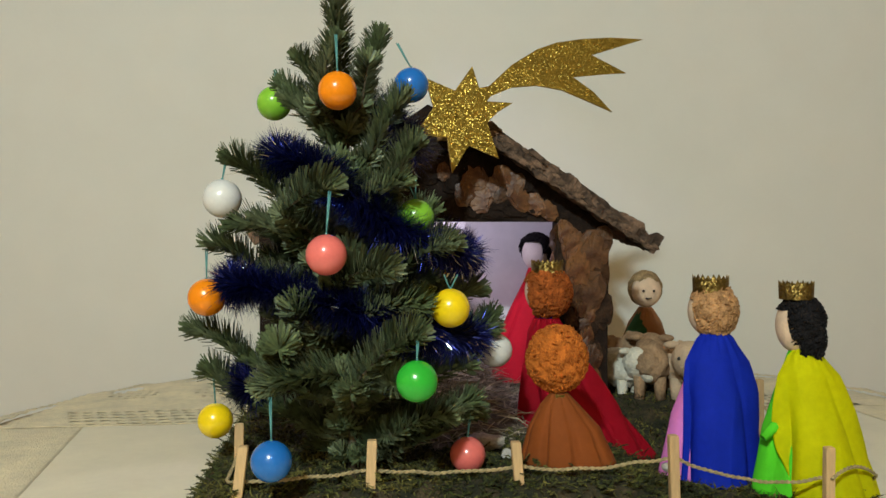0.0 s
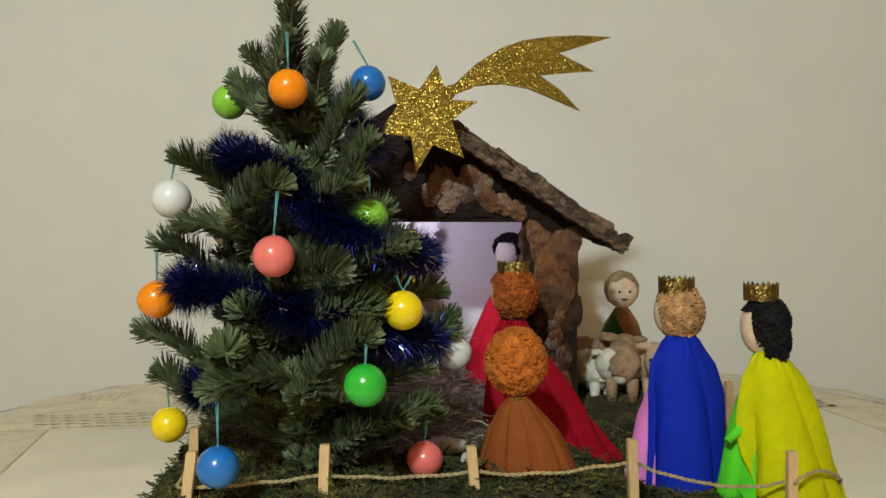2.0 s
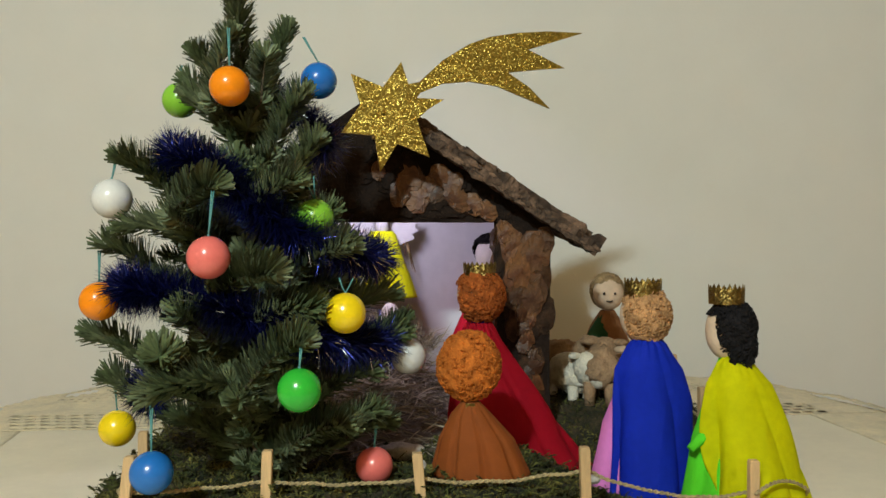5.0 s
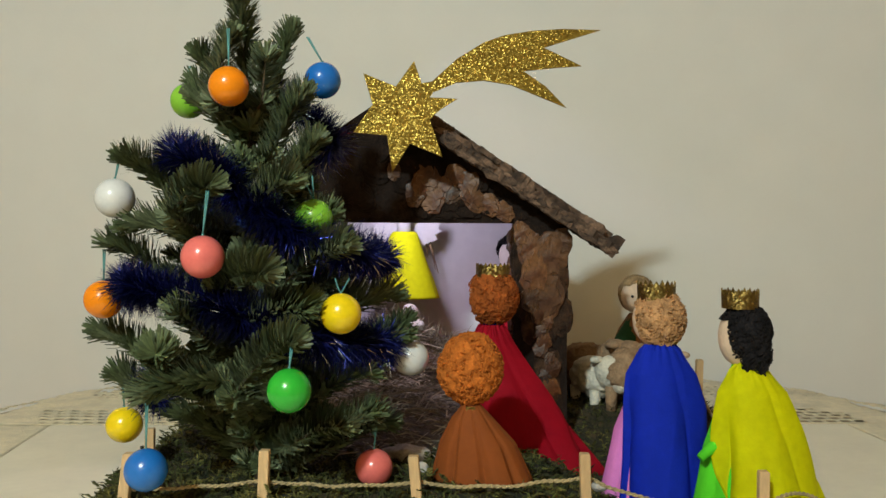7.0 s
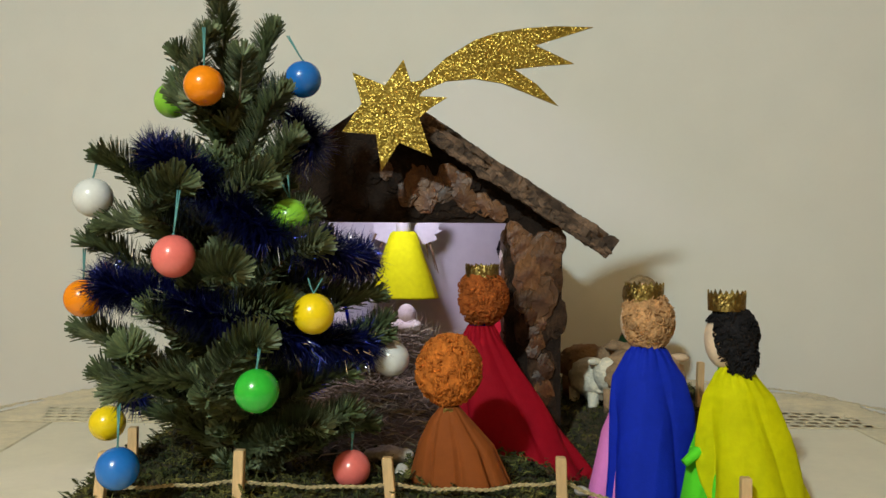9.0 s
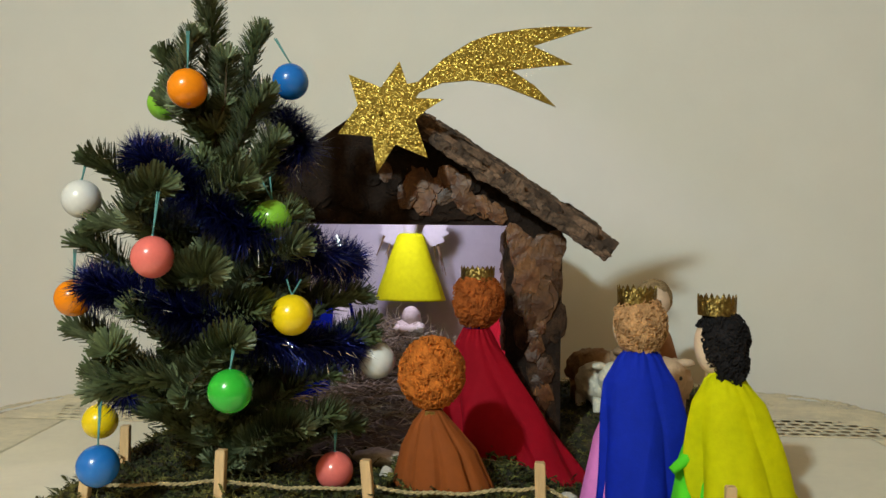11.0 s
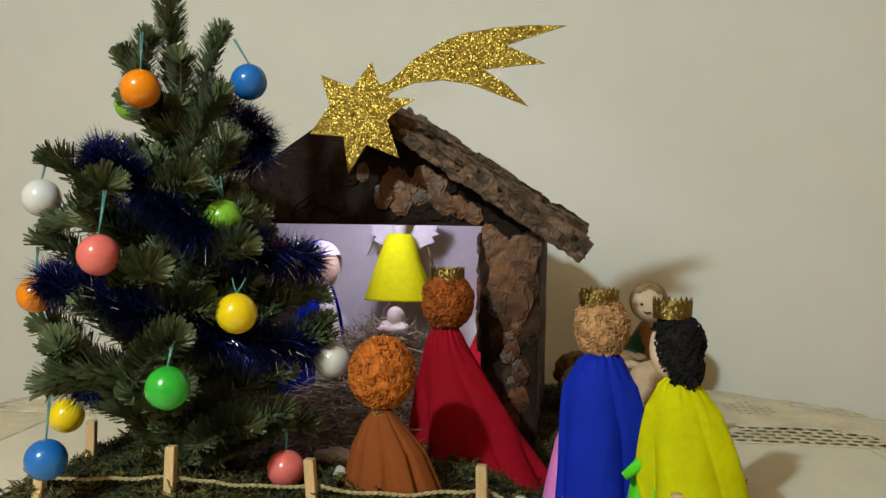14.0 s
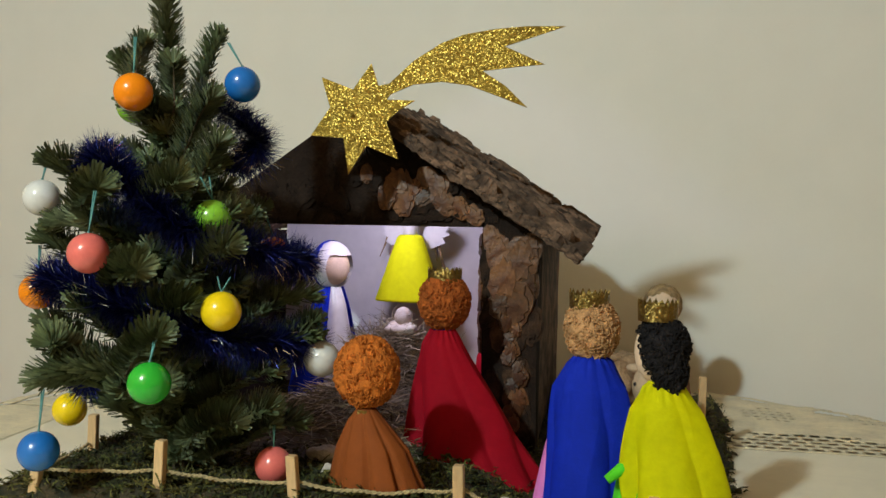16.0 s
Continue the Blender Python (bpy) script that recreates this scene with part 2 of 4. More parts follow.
def wall(name, x0, x1, y0, y1, z0, z1, m, label):
    bm = bmesh.new()
    box(bm, x0, x1, y0, y1, z0, z1)
    return tagged(link(name, bm, m, smooth=False), label, "wall", kind="structure")


wall("wall_north", -2.4, 2.4, WALL_Y, WALL_Y + 0.15, -0.75, 1.75, WALL, "plain cream-white painted plaster wall behind the table")
# three walls, floor and ceiling out of view, added to bounce warm light
wall("wall_south", -2.4, 2.4, -2.35, -2.2, -0.75, 1.75, ROOM_BOUNCE, "unseen brown room wall added for warm bounce light")
wall("wall_west", -2.4, -2.25, -2.2, WALL_Y, -0.75, 1.75, ROOM_BOUNCE, "unseen brown room wall added for warm bounce light")
wall("wall_east", 2.25, 2.4, -2.2, WALL_Y, -0.75, 1.75, ROOM_BOUNCE, "unseen brown room wall added for warm bounce light")
bm = bmesh.new()
box(bm, -2.4, 2.4, -2.35, WALL_Y + 0.15, -0.85, -0.75)
tagged(link("floor", bm, FLOOR, smooth=False), "unseen brown wooden floor added for warm bounce light", "floor", kind="structure")
bm = bmesh.new()
box(bm, -2.4, 2.4, -2.35, WALL_Y + 0.15, 1.75, 1.85)
tagged(link("ceiling", bm, ROOM_BOUNCE, smooth=False), "unseen brown ceiling added for warm bounce light", "ceiling", kind="structure")

# ---- table and cloth ----
TURN_CLOTH = 7.0
CORNER = Vector((-0.584, 1.39))
E1 = Vector((math.cos(radians(TURN_CLOTH)), math.sin(radians(TURN_CLOTH))))
E2 = Vector((-E1.y, E1.x))


def on_cloth(u, v, z=0.0):
    p = CORNER + E1 * u + E2 * v
    return (p.x, p.y, z)


def reach(u, v, half=0.86):
    return (abs((u - 0.66) / half) ** 3 + abs((v + 0.35) / half) ** 3) ** (1 / 3)


def rim(half, n=120):
    out = []
    for k in range(n):
        a = 2 * math.pi * k / n
        c, s = math.cos(a), math.sin(a)
        r = half / (abs(c) ** 3 + abs(s) ** 3) ** (1 / 3)
        out.append((0.66 + r * c, -0.35 + r * s))
    return out


table = thing("round_table", (0, 0, 0), "dark wooden table with rounded corners under a lace cloth", "table")
bm = bmesh.new()
loop = rim(0.845)
top = [bm.verts.new(on_cloth(u, v, -0.004)) for u, v in loop]
low = [bm.verts.new(on_cloth(u, v, -0.034)) for u, v in loop]
bm.faces.new(top), bm.faces.new(low[::-1])
for i in range(len(top)):
    j = (i + 1) % len(top)
    bm.faces.new((top[j], top[i], low[i], low[j]))
bmesh.ops.recalc_face_normals(bm, faces=bm.faces[:])
part("tabletop", bm, TABLEWOOD, table, smooth=False)
for u, v in ((0.05, 0.2), (1.27, 0.2), (0.05, -0.9), (1.27, -0.9)):
    bm = bmesh.new()
    x, y, _ = on_cloth(u, v)
    lathe(bm, [(-0.75, 0.022, 0.022, x, y), (-0.4, 0.03, 0.03, x, y), (-0.034, 0.036, 0.036, x, y)], 16)
    part("leg", bm, TABLEWOOD, table)

cloth = thing("lace_tablecloth", (0, 0, 0), "cream linen tablecloth with a wide openwork crochet border", "tablecloth")
bm = bmesh.new()
nu, nv = 44, 38
SKEW = 0.085
grid = [[bm.verts.new(on_cloth(SKEW * 1.12 * j / nv + (1.32 - SKEW * 1.12 * j / nv) * i / nu, -1.12 * j / nv, 0.0006 * noise.noise(Vector((i * 0.4, j * 0.4, 0))))) for j in range(nv + 1)] for i in range(nu + 1)]
for i in range(nu):
    for j in range(nv):
        bm.faces.new((grid[i][j], grid[i][j + 1], grid[i + 1][j + 1], grid[i + 1][j]))
bmesh.ops.recalc_face_normals(bm, faces=bm.faces[:])
part("linen_centre", bm, LINEN, cloth, "plain cream linen centre")


def lace_strip(name, at, length, width, pitch=0.008, every=(0, 1)):
    """A crochet strip: rows of square holes, then oval openwork and a scalloped edge. at(a, b): cloth place a along, b out."""
    nl, nw = int(length / pitch), int(width / pitch)
    verts, faces, used = [], [], {}
    for i in range(nl):
        for j in range(nw):
            a, b = (i + 0.5) * pitch, (j + 0.5) * pitch
            u, v = at(a, b)
            wave = 0.012 * abs(math.sin(a * math.pi / 0.085))
            if reach(u, v) > 1.0 - wave * 1.2:
                continue
            if 0.006 < b < 0.13 and u > -0.3 * b - 0.02 and u < 1.36 and (j % 3 == 1 or (u > 0.4 and j % 3)) and (i + j // 3) % 3 in every and 0.5 < noise.noise(Vector((a * 9, b * 14, 3))) + 1.0:
                continue
            oa, ob_ = (a % 0.17) - 0.085, b - 0.27
            if (oa / 0.05) ** 2 + (ob_ / 0.055) ** 2 < 1 and j % 3 == 1 and i % 2:
                continue
            oa, ob_ = ((a + 0.06) % 0.12) - 0.06, (1.0 - reach(u, v)) - 0.035
            if (oa / 0.028) ** 2 + (ob_ / 0.014) ** 2 < 1:
                continue
            face = []
            for di, dj in ((0, 0), (1, 0), (1, 1), (0, 1)):
                key = (i + di, j + dj)
                if key not in used:
                    u, v = at((i + di) * pitch, (j + dj) * pitch)
                    used[key] = len(verts)
                    verts.append(on_cloth(u, v, 0.0004 + (0.0022 * abs(noise.noise(Vector((u * 14, v * 14, 1.5)))) + 0.010 * step(0.10, 0.3, (j + dj) * pitch) * abs(noise.noise(Vector((u * 6, v * 6, 4.5))))) * step(0.0, 0.04, (j + dj) * pitch)))
                face.append(used[key])
            faces.append(face)
    ob = raw(name, verts, faces, LACE, cloth, smooth=True)
    ob["label"] = "cream crochet lace border"
    mod = ob.modifiers.new("thickness", "SOLIDIFY")
    mod.thickness, mod.offset = 0.0012, 1


lace_strip("lace_border", lambda a, b: (a - 0.24, b), 1.82, 0.55)
lace_strip("lace_border", lambda a, b: (-b + SKEW * a, -a), 1.15, 0.24, every=())
lace_strip("lace_border", lambda a, b: (1.32 + b, -a), 1.15, 0.24, every=())

# ---- moss ground ----


def ground(x, y):
    return 0.047 + 0.011 * math.exp(-(((x - 0.14) / 0.08) ** 2) - ((y - 0.965) / 0.06) ** 2) - 0.043 * step(0.17, 0.30, x) * (1 - step(1.25, 1.42, y))


def edge(x, y):
    """How far inside the moss bed a place lies."""
    wob = 0.016 * noise.noise(Vector((x * 16, y * 16, 4))) + 0.01 * noise.noise(Vector((x * 45, y * 45, 7)))
    front = y - (0.862 + 0.075 * x)
    return min(x + 0.285 + 0.1 * (y - 1), 0.50 - x, front, 1.74 - y) + wob


bed = thing("moss_bed", (0, 0, 0), "bed of dried green and brown moss on the tablecloth", "moss")
bm = bmesh.new()
NX, NY = 120, 130
gx = [[None] * (NY + 1) for _ in range(NX + 1)]
for i in range(NX + 1):
    for j in range(NY + 1):
        x, y = -0.33 + 0.86 * i / NX, 0.82 + 0.95 * j / NY
        e = edge(x, y)
        h = ground(x, y) * step(-0.004, 0.03, e) + 0.007 * noise.noise(Vector((x * 38, y * 38, 2))) * step(0, 0.03, e)
        gx[i][j] = (bm.verts.new((x, y, max(0.002, h))), e)
for i in range(NX):
    for j in range(NY):
        q = (gx[i][j], gx[i + 1][j], gx[i + 1][j + 1], gx[i][j + 1])
        if max(c[1] for c in q) > 0:
            bm.faces.new([c[0] for c in q])
bmesh.ops.delete(bm, geom=[v for v in bm.verts if not v.link_faces], context="VERTS")
part("moss_mat", bm, SOIL, bed, "matted brown and green moss")

rnd = random.Random(5)
verts, faces = [], []


def blade(p, d, length, width, bend=0.3):
    """A thin leaf in two joined pieces."""
    side = d.cross(Vector((rnd.uniform(-1, 1), rnd.uniform(-1, 1), rnd.uniform(-1, 1)))).normalized() * width
    mid = p + d * length * 0.55
    tip = p + (d + Vector((rnd.uniform(-bend, bend), rnd.uniform(-bend, bend), -rnd.uniform(0, bend)))).normalized() * length
    n = len(verts)
    verts.extend((p - side * 0.6, p + side * 0.6, mid + side, tip, mid - side))
    faces.append((n, n + 1, n + 2, n + 4))
    faces.append((n + 4, n + 2, n + 3))


made = 0
while made < 30000:
    x, y = rnd.uniform(-0.31, 0.52), rnd.uniform(0.83, 1.74)
    if y > 1.15 and rnd.random() < 0.6:
        continue
    e = edge(x, y)
    if e < -0.006:
        continue
    made += 1
    clump = noise.noise(Vector((x * 30, y * 30, 9)))
    z = ground(x, y) * step(-0.004, 0.03, e) + 0.007 * noise.noise(Vector((x * 38, y * 38, 2))) * step(0, 0.03, e)
    out = Vector((rnd.gauss(0, 0.8), rnd.gauss(-0.15, 0.8) - (0.5 if e < 0.03 else 0), rnd.uniform(0.1, 0.9))).normalized()
    blade(Vector((x, y, max(0.001, z - 0.001))), out, rnd.uniform(0.007, 0.016) * (1 + 0.9 * max(0, clump)), rnd.uniform(0.0005, 0.0014), 0.7)
for k in range(1500):
    # feathery sprigs along the edge and in the open moss
    x, y = rnd.uniform(-0.31, 0.52), rnd.uniform(0.84, 1.3)
    e = edge(x, y)
    if not (0.0 < e < 0.03 or (e > 0 and rnd.random() < 0.45)):
        continue
    p = Vector((x, y, ground(x, y) * step(-0.004, 0.03, e)))
    d = Vector((rnd.gauss(-0.3 if x < -0.2 else 0.3 if x > 0.45 else 0, 0.6), rnd.gauss(-0.3, 0.5), rnd.uniform(0.5, 1.1))).normalized()
    stem = rnd.uniform(0.014, 0.030)
    s = d.cross(Vector((0, 0, 1))).normalized()
    for m in range(12):
        q = p + d * stem * m / 12 + Vector((0, 0, -0.3 * stem * (m / 12) ** 2))
        blade(q, d, stem / 10, 0.0005, 0.1)
        for sgn in (-1, 1):
            blade(q, (d * 0.6 + s * sgn + Vector((0, 0, rnd.uniform(-0.2, 0.3)))).normalized(), 0.0075 * (1 - 0.5 * m / 12), 0.0008, 0.3)
ob = raw("moss_growth", verts, faces, MOSS, bed)
tagged(ob, "tangled olive-green moss sprigs", kind="stuff")

# ---- clothes-peg fence with twine ----


def peg(x, y, top, lean=0.0, turn=0.0):
    """Half of a wooden clothes peg, set upright, with its notch and grip."""
    g = max(0.0, ground(x, y) * step(-0.004, 0.03, edge(x, y)) - 0.012)
    post = thing("fence_post", (x, y, g), "pale wooden clothes-peg half standing in the moss as a fence post", "post", "pegs of the little fence", turn)
    h = top - g
    bm = bmesh.new()
    out = [(-0.0052, 0), (0.0052, 0), (0.0052, h * 0.97), (0.0046, h), (-0.0046, h), (-0.0052, h * 0.97)]
    prism(bm, [(a + lean * b, b) for a, b in out], 0.0095)
    bmesh.ops.translate(bm, verts=bm.verts, vec=(0, -0.0047, 0))
    bmesh.ops.bevel(bm, geom=bm.edges[:], offset=0.0007, segments=1, affect="EDGES")
    part("peg_half", bm, PIN, post, smooth=False)
    return post


FRONT = [(-0.2105, 0.868, 0.098, -0.12), (-0.0765, 0.897, 0.0975, -0.035), (0.0815, 0.899, 0.0955, 0.09), (0.2485, 0.9135, 0.0990, 0.03), (0.4265, 0.944, 0.0785, 0.0)]
for x, y, top, lean in FRONT:
    peg(x, y, top, -lean, 4)
for x, y, top, lean in ((-0.237, 0.99, 0.094, 0.02), (0.4625, 1.448, 0.119, 0.02), (0.445, 1.20, 0.110, -0.02)):
    peg(x, y, top, lean, 12)


def twine(points, label):
    """Two strands twisted about one another."""
    rope = thing("twine_rope", (0, 0, 0), label, "rope", "twine of the little fence")
    for ph in (0, math.pi):
        bm = bmesh.new()
        line = []
        for i, p in enumerate(points):
            d = (points[min(i + 1, len(points) - 1)] - points[max(0, i - 1)]).normalized()
            s = d.cross(Vector((0, 0, 1))).normalized()
            u = s.cross(d)
            a = i * 1.05 + ph
            line.append(p + (s * math.cos(a) + u * math.sin(a)) * 0.00105)
        tube(bm, line, 0.00125, seg=6)
        part("strand", bm, TWINE, rope)


run = []
heights = (0.060, 0.064, 0.066, 0.074, 0.045)
keys = [Vector((-0.236, 0.982, 0.062)), Vector((-0.228, 0.90, 0.055))] + [Vector((x + lean * 0.03, y + 0.0068, h)) for (x, y, t, lean), h in zip(FRONT, heights)]
drops = (0.004, 0.002, 0.003, 0.004, 0.006, 0.016)
for a, b, d in zip(keys, keys[1:], drops):
    n = max(12, int((b - a).length / 0.0022))
    run += [p + Vector((0, 0.0015 * noise.noise(p * 60), 0.003 * noise.noise(p * 30))) for p in sag(a, b, d, n)[:-1]]
twine(run, "twisted natural jute twine strung along the front of the peg fence")
loose = []
for a, b, d in ((Vector((0.4265, 0.936, 0.045)), Vector((0.50, 0.985, 0.035)), -0.012), (Vector((0.50, 0.985, 0.035)), Vector((0.515, 1.05, 0.012)), 0.004), (Vector((0.515, 1.05, 0.012)), Vector((0.451, 1.20, 0.07)), 0.015), (Vector((0.451, 1.20, 0.07)), Vector((0.4625, 1.456, 0.085)), 0.02)):
    loose += sag(a, b, d, max(8, int((b - a).length / 0.0022)))[:-1]
twine(loose, "loose jute twine sagging along the side of the peg fence")

# ---- fir tree ----
AXIS0, AXIS1 = Vector((-0.098, 0.968, 0.035)), Vector((-0.118, 0.955, 0.60))
tree = thing("christmas_tree", (0, 0, 0), "small green fir tree hung with coloured balls and blue tinsel", "tree")
bm = bmesh.new()
tube(bm, [AXIS0.lerp(AXIS1, k / 12) + Vector((0.003 * math.sin(k * 1.7), 0.003 * math.cos(k * 2.1), 0)) for k in range(13)], 0.011, 0.002, 10)
part("trunk", bm, TWIG, tree)
rnd = random.Random(11)


def axis_at(z):
    return AXIS0.lerp(AXIS1, (z - AXIS0.z) / (AXIS1.z - AXIS0.z))


def twig(V, F, I, pts, r0, needles_from, per=2.0, size=1.0):
    """A twig along points, with flat needles combed up and forward from it."""
    last = len(pts) - 1
    for i in range(last):
        a, b = pts[i], pts[i + 1]
        d = (b - a).normalized()
        s = d.orthogonal().normalized()
        u = d.cross(s)
        n = len(V)
        for p, r in ((a, r0 * (1 - 0.6 * i / last)), (b, r0 * (1 - 0.6 * (i + 1) / last))):
            V.extend(p + (s * math.cos(k * 1.2566) + u * math.sin(k * 1.2566)) * r for k in range(5))
        for k in range(5):
            F.append((n + k, n + (k + 1) % 5, n + 5 + (k + 1) % 5, n + 5 + k))
            I.append(1)
    total = sum((pts[i + 1] - pts[i]).length for i in range(last))
    count = int(total / 0.0010 * per)
    for k in range(count):
        f = needles_from + (1 - needles_from) * (k + rnd.random()) / count
        g = min(f, 0.999) * last
        i = int(g)
        p = pts[i].lerp(pts[i + 1], g - i)
        d = (pts[i + 1] - pts[i]).normalized()
        s = d.cross(Vector((0, 0, 1)))
        s = s.normalized() if s.length > 0.15 else d.orthogonal().normalized()
        u = s.cross(d)
        rank = rnd.random()
        a = rnd.gauss(0.0, 0.45) if rank < 0.27 else rnd.gauss(math.pi, 0.45) if rank < 0.54 else rnd.gauss(math.pi / 2, 0.95)
        radial = s * math.cos(a) + u * math.sin(a)
        near_tip = max(0, (f - 0.84) / 0.16)
        lean = radians(rnd.uniform(60, 76)) * (1 - 0.42 * near_tip)
        way = (d * math.cos(lean) + radial * math.sin(lean)).normalized()
        length = rnd.uniform(0.0150, 0.0195) * size * (1 - 0.30 * near_tip)
        w = d.cross(radial).normalized().lerp(u, rnd.uniform(-0.25, 0.25)).normalized() * rnd.uniform(0.0011, 0.00145)
        curve = (u * 0.34 + d * 0.42) * length * 0.5
        n = len(V)
        m1, m2 = p + way * length * 0.5 + curve * 0.22, p + way * length * 0.95 + curve
        V.extend((p - w * 0.6, p + w * 0.6, m1 + w, m1 - w, m2 + w * 0.7, m2 - w * 0.7))
        F.append((n, n + 1, n + 2, n + 3))
        F.append((n + 3, n + 2, n + 4, n + 5))
        I.extend((0, 0))


def bough(base, tip, shoots=1, size=1.0, bare=0.15):
    """An arching brush of needles from the trunk through base to tip, its end nodding, with paired side shoots."""
    V, F, I = [], [], []
    base, tip = Vector(base), Vector(tip)
    tip = tip + (base - tip).normalized() * 0.008
    c = axis_at(base.z)
    out = math.hypot(base.x - c.x, base.y - c.y)
    root = axis_at(max(0.055, base.z - 0.45 * out))
    span = (tip - base).length
    knee = root.lerp(base, 0.5) + Vector((0, 0, 0.06 * out))
    inner = [root * (1 - q) ** 2 + knee * 2 * q * (1 - q) + base * q * q for q in (k / 5 for k in range(6))]
    twig(V, F, I, inner, 0.0030, bare, 4.6, size * 0.95)
    mid = base.lerp(tip, 0.62) + Vector((0, 0, 0.20 * span))
    pts = [base * (1 - q) ** 2 + mid * 2 * q * (1 - q) + tip * q * q for q in (k / 9 for k in range(10))]
    twig(V, F, I, pts, 0.0015, 0.0, 5.4, size * 1.06)
    d = (tip - base).normalized()
    side = d.cross(Vector((0, 0, 1)))
    side = side.normalized() if side.length > 0.2 else Vector((1, 0, 0))
    for k in range(shoots):
        for sign in (-1, 1):
            p = pts[2 * k]
            way = (d + side * sign * rnd.uniform(0.45, 0.7) + Vector((0, 0, rnd.uniform(-0.25, 0.05)))).normalized()
            ln = span * rnd.uniform(0.45, 0.62) + 0.006
            twig(V, F, I, [p + way * ln * t + d * 0.15 * ln * t * t - Vector((0, 0, 0.12 * ln * t * t)) for t in (m / 4 for m in range(5))], 0.0014, 0.0, 4.6, size * 0.92)
    raw("bough", V, F, [NEEDLE, TWIG], tree, I)


V, F, I = [], [], []
twig(V, F, I, [Vector((-0.114, 0.957, 0.47)), Vector((-0.116, 0.956, 0.53)), Vector((-0.121, 0.955, 0.575)), Vector((-0.127, 0.953, 0.622))], 0.0024, 0.0, 5.5, 1.15)
raw("leader", V, F, [NEEDLE, TWIG], tree, I)
UPPER = [((-0.095, 0.975, 0.449), (-0.069, 0.992, 0.548)), ((-0.122, 0.93, 0.451), (-0.16, 0.925, 0.507)), ((-0.135, 0.915, 0.452), (-0.11, 0.91, 0.526)), ((-0.088, 0.93, 0.451), (-0.077, 0.91, 0.502)), ((-0.082, 0.935, 0.392), (-0.038, 0.929, 0.466)), ((-0.116, 0.955, 0.404), (-0.177, 0.965, 0.469)), ((-0.156, 0.99, 0.46), (-0.194, 1.0, 0.488)), ((-0.16, 0.92, 0.337), (-0.227, 0.893, 0.395)), ((-0.152, 0.91, 0.31), (-0.226, 0.9, 0.324)), ((-0.163, 0.87, 0.333), (-0.106, 0.838, 0.362)), ((-0.058, 0.93, 0.362), (-0.026, 0.925, 0.417)), ((-0.083, 0.88, 0.345), (-0.036, 0.87, 0.369)), ((-0.051, 0.92, 0.31), (-0.009, 0.93, 0.34))]
LOWER = [((-0.198, 0.93, 0.273), (-0.255, 0.917, 0.307)), ((-0.11, 0.86, 0.262), (-0.048, 0.825, 0.279)), ((-0.056, 0.91, 0.268), (0.014, 0.885, 0.306)), ((-0.012, 0.985, 0.226), (0.045, 1.018, 0.249)), ((-0.217, 0.96, 0.171), (-0.285, 0.957, 0.21)), ((-0.092, 0.85, 0.159), (-0.019, 0.817, 0.22)), ((-0.104, 0.86, 0.172), (-0.18, 0.83, 0.161)), ((-0.13, 0.88, 0.212), (-0.151, 0.85, 0.243)), ((-0.163, 0.87, 0.173), (-0.159, 0.825, 0.206)), ((-0.002, 0.93, 0.114), (0.039, 0.935, 0.133)), ((-0.015, 0.97, 0.182), (0.062, 0.985, 0.207)), ((-0.232, 0.97, 0.131), (-0.272, 0.975, 0.162)), ((-0.082, 0.87, 0.23), (-0.014, 0.86, 0.242)), ((-0.03, 0.94, 0.145), (0.034, 0.945, 0.172)), ((-0.05, 0.92, 0.10), (0.012, 0.905, 0.122)), ((-0.035, 0.98, 0.085), (0.045, 0.99, 0.108)), ((-0.06, 0.92, 0.18), (0.006, 0.91, 0.198))]
SHELF = [((-0.14, 0.89, 0.150), (-0.19, 0.862, 0.158)), ((-0.075, 0.89, 0.150), (-0.04, 0.85, 0.165))]
HANG = [((0.02, 0.985, 0.185), (0.064, 0.985, 0.226)), ((-0.01, 0.955, 0.09), (0.032, 0.945, 0.116)), ((-0.09, 1.04, 0.30), (-0.06, 1.085, 0.352))]
for base, tip in UPPER:
    bough(base, tip, 0, 1.04 if base[2] > 0.44 else 1.26)
for base, tip in LOWER:
    bough(base, tip, 0, 1.26)
for base, tip in SHELF:
    bough(base, tip, 0, 1.2)
for base, tip in HANG:
    bough(base, tip, 0)
# shorter inner boughs, whorl by whorl
PROFILE = ((0.062, 0.07), (0.095, 0.085), (0.135, 0.10), (0.17, 0.115), (0.205, 0.125), (0.24, 0.12), (0.275, 0.112), (0.31, 0.10), (0.345, 0.09), (0.38, 0.075), (0.42, 0.05))
turn = 0.0
for z, r in PROFILE:
    n = 7 if r > 0.09 else 5
    for k in range(n):
        a = turn + 2 * math.pi * k / n + rnd.uniform(-0.25, 0.25)
        q = r * rnd.uniform(0.75, 1.0) * ((0.42 if z < 0.18 else 0.68) if math.sin(a) < -0.2 else 1.12) * (0.9 if math.cos(a) > 0.3 else 1.0)
        c = axis_at(z)
        way = Vector((math.cos(a), math.sin(a), 0))
        bough(Vector((c.x, c.y, z)) + way * q * 0.4, Vector((c.x, c.y, z)) + way * q + Vector((0, 0, q * rnd.uniform(0.25, 0.5))), 1 if r > 0.06 else 0)
    turn += 0.5

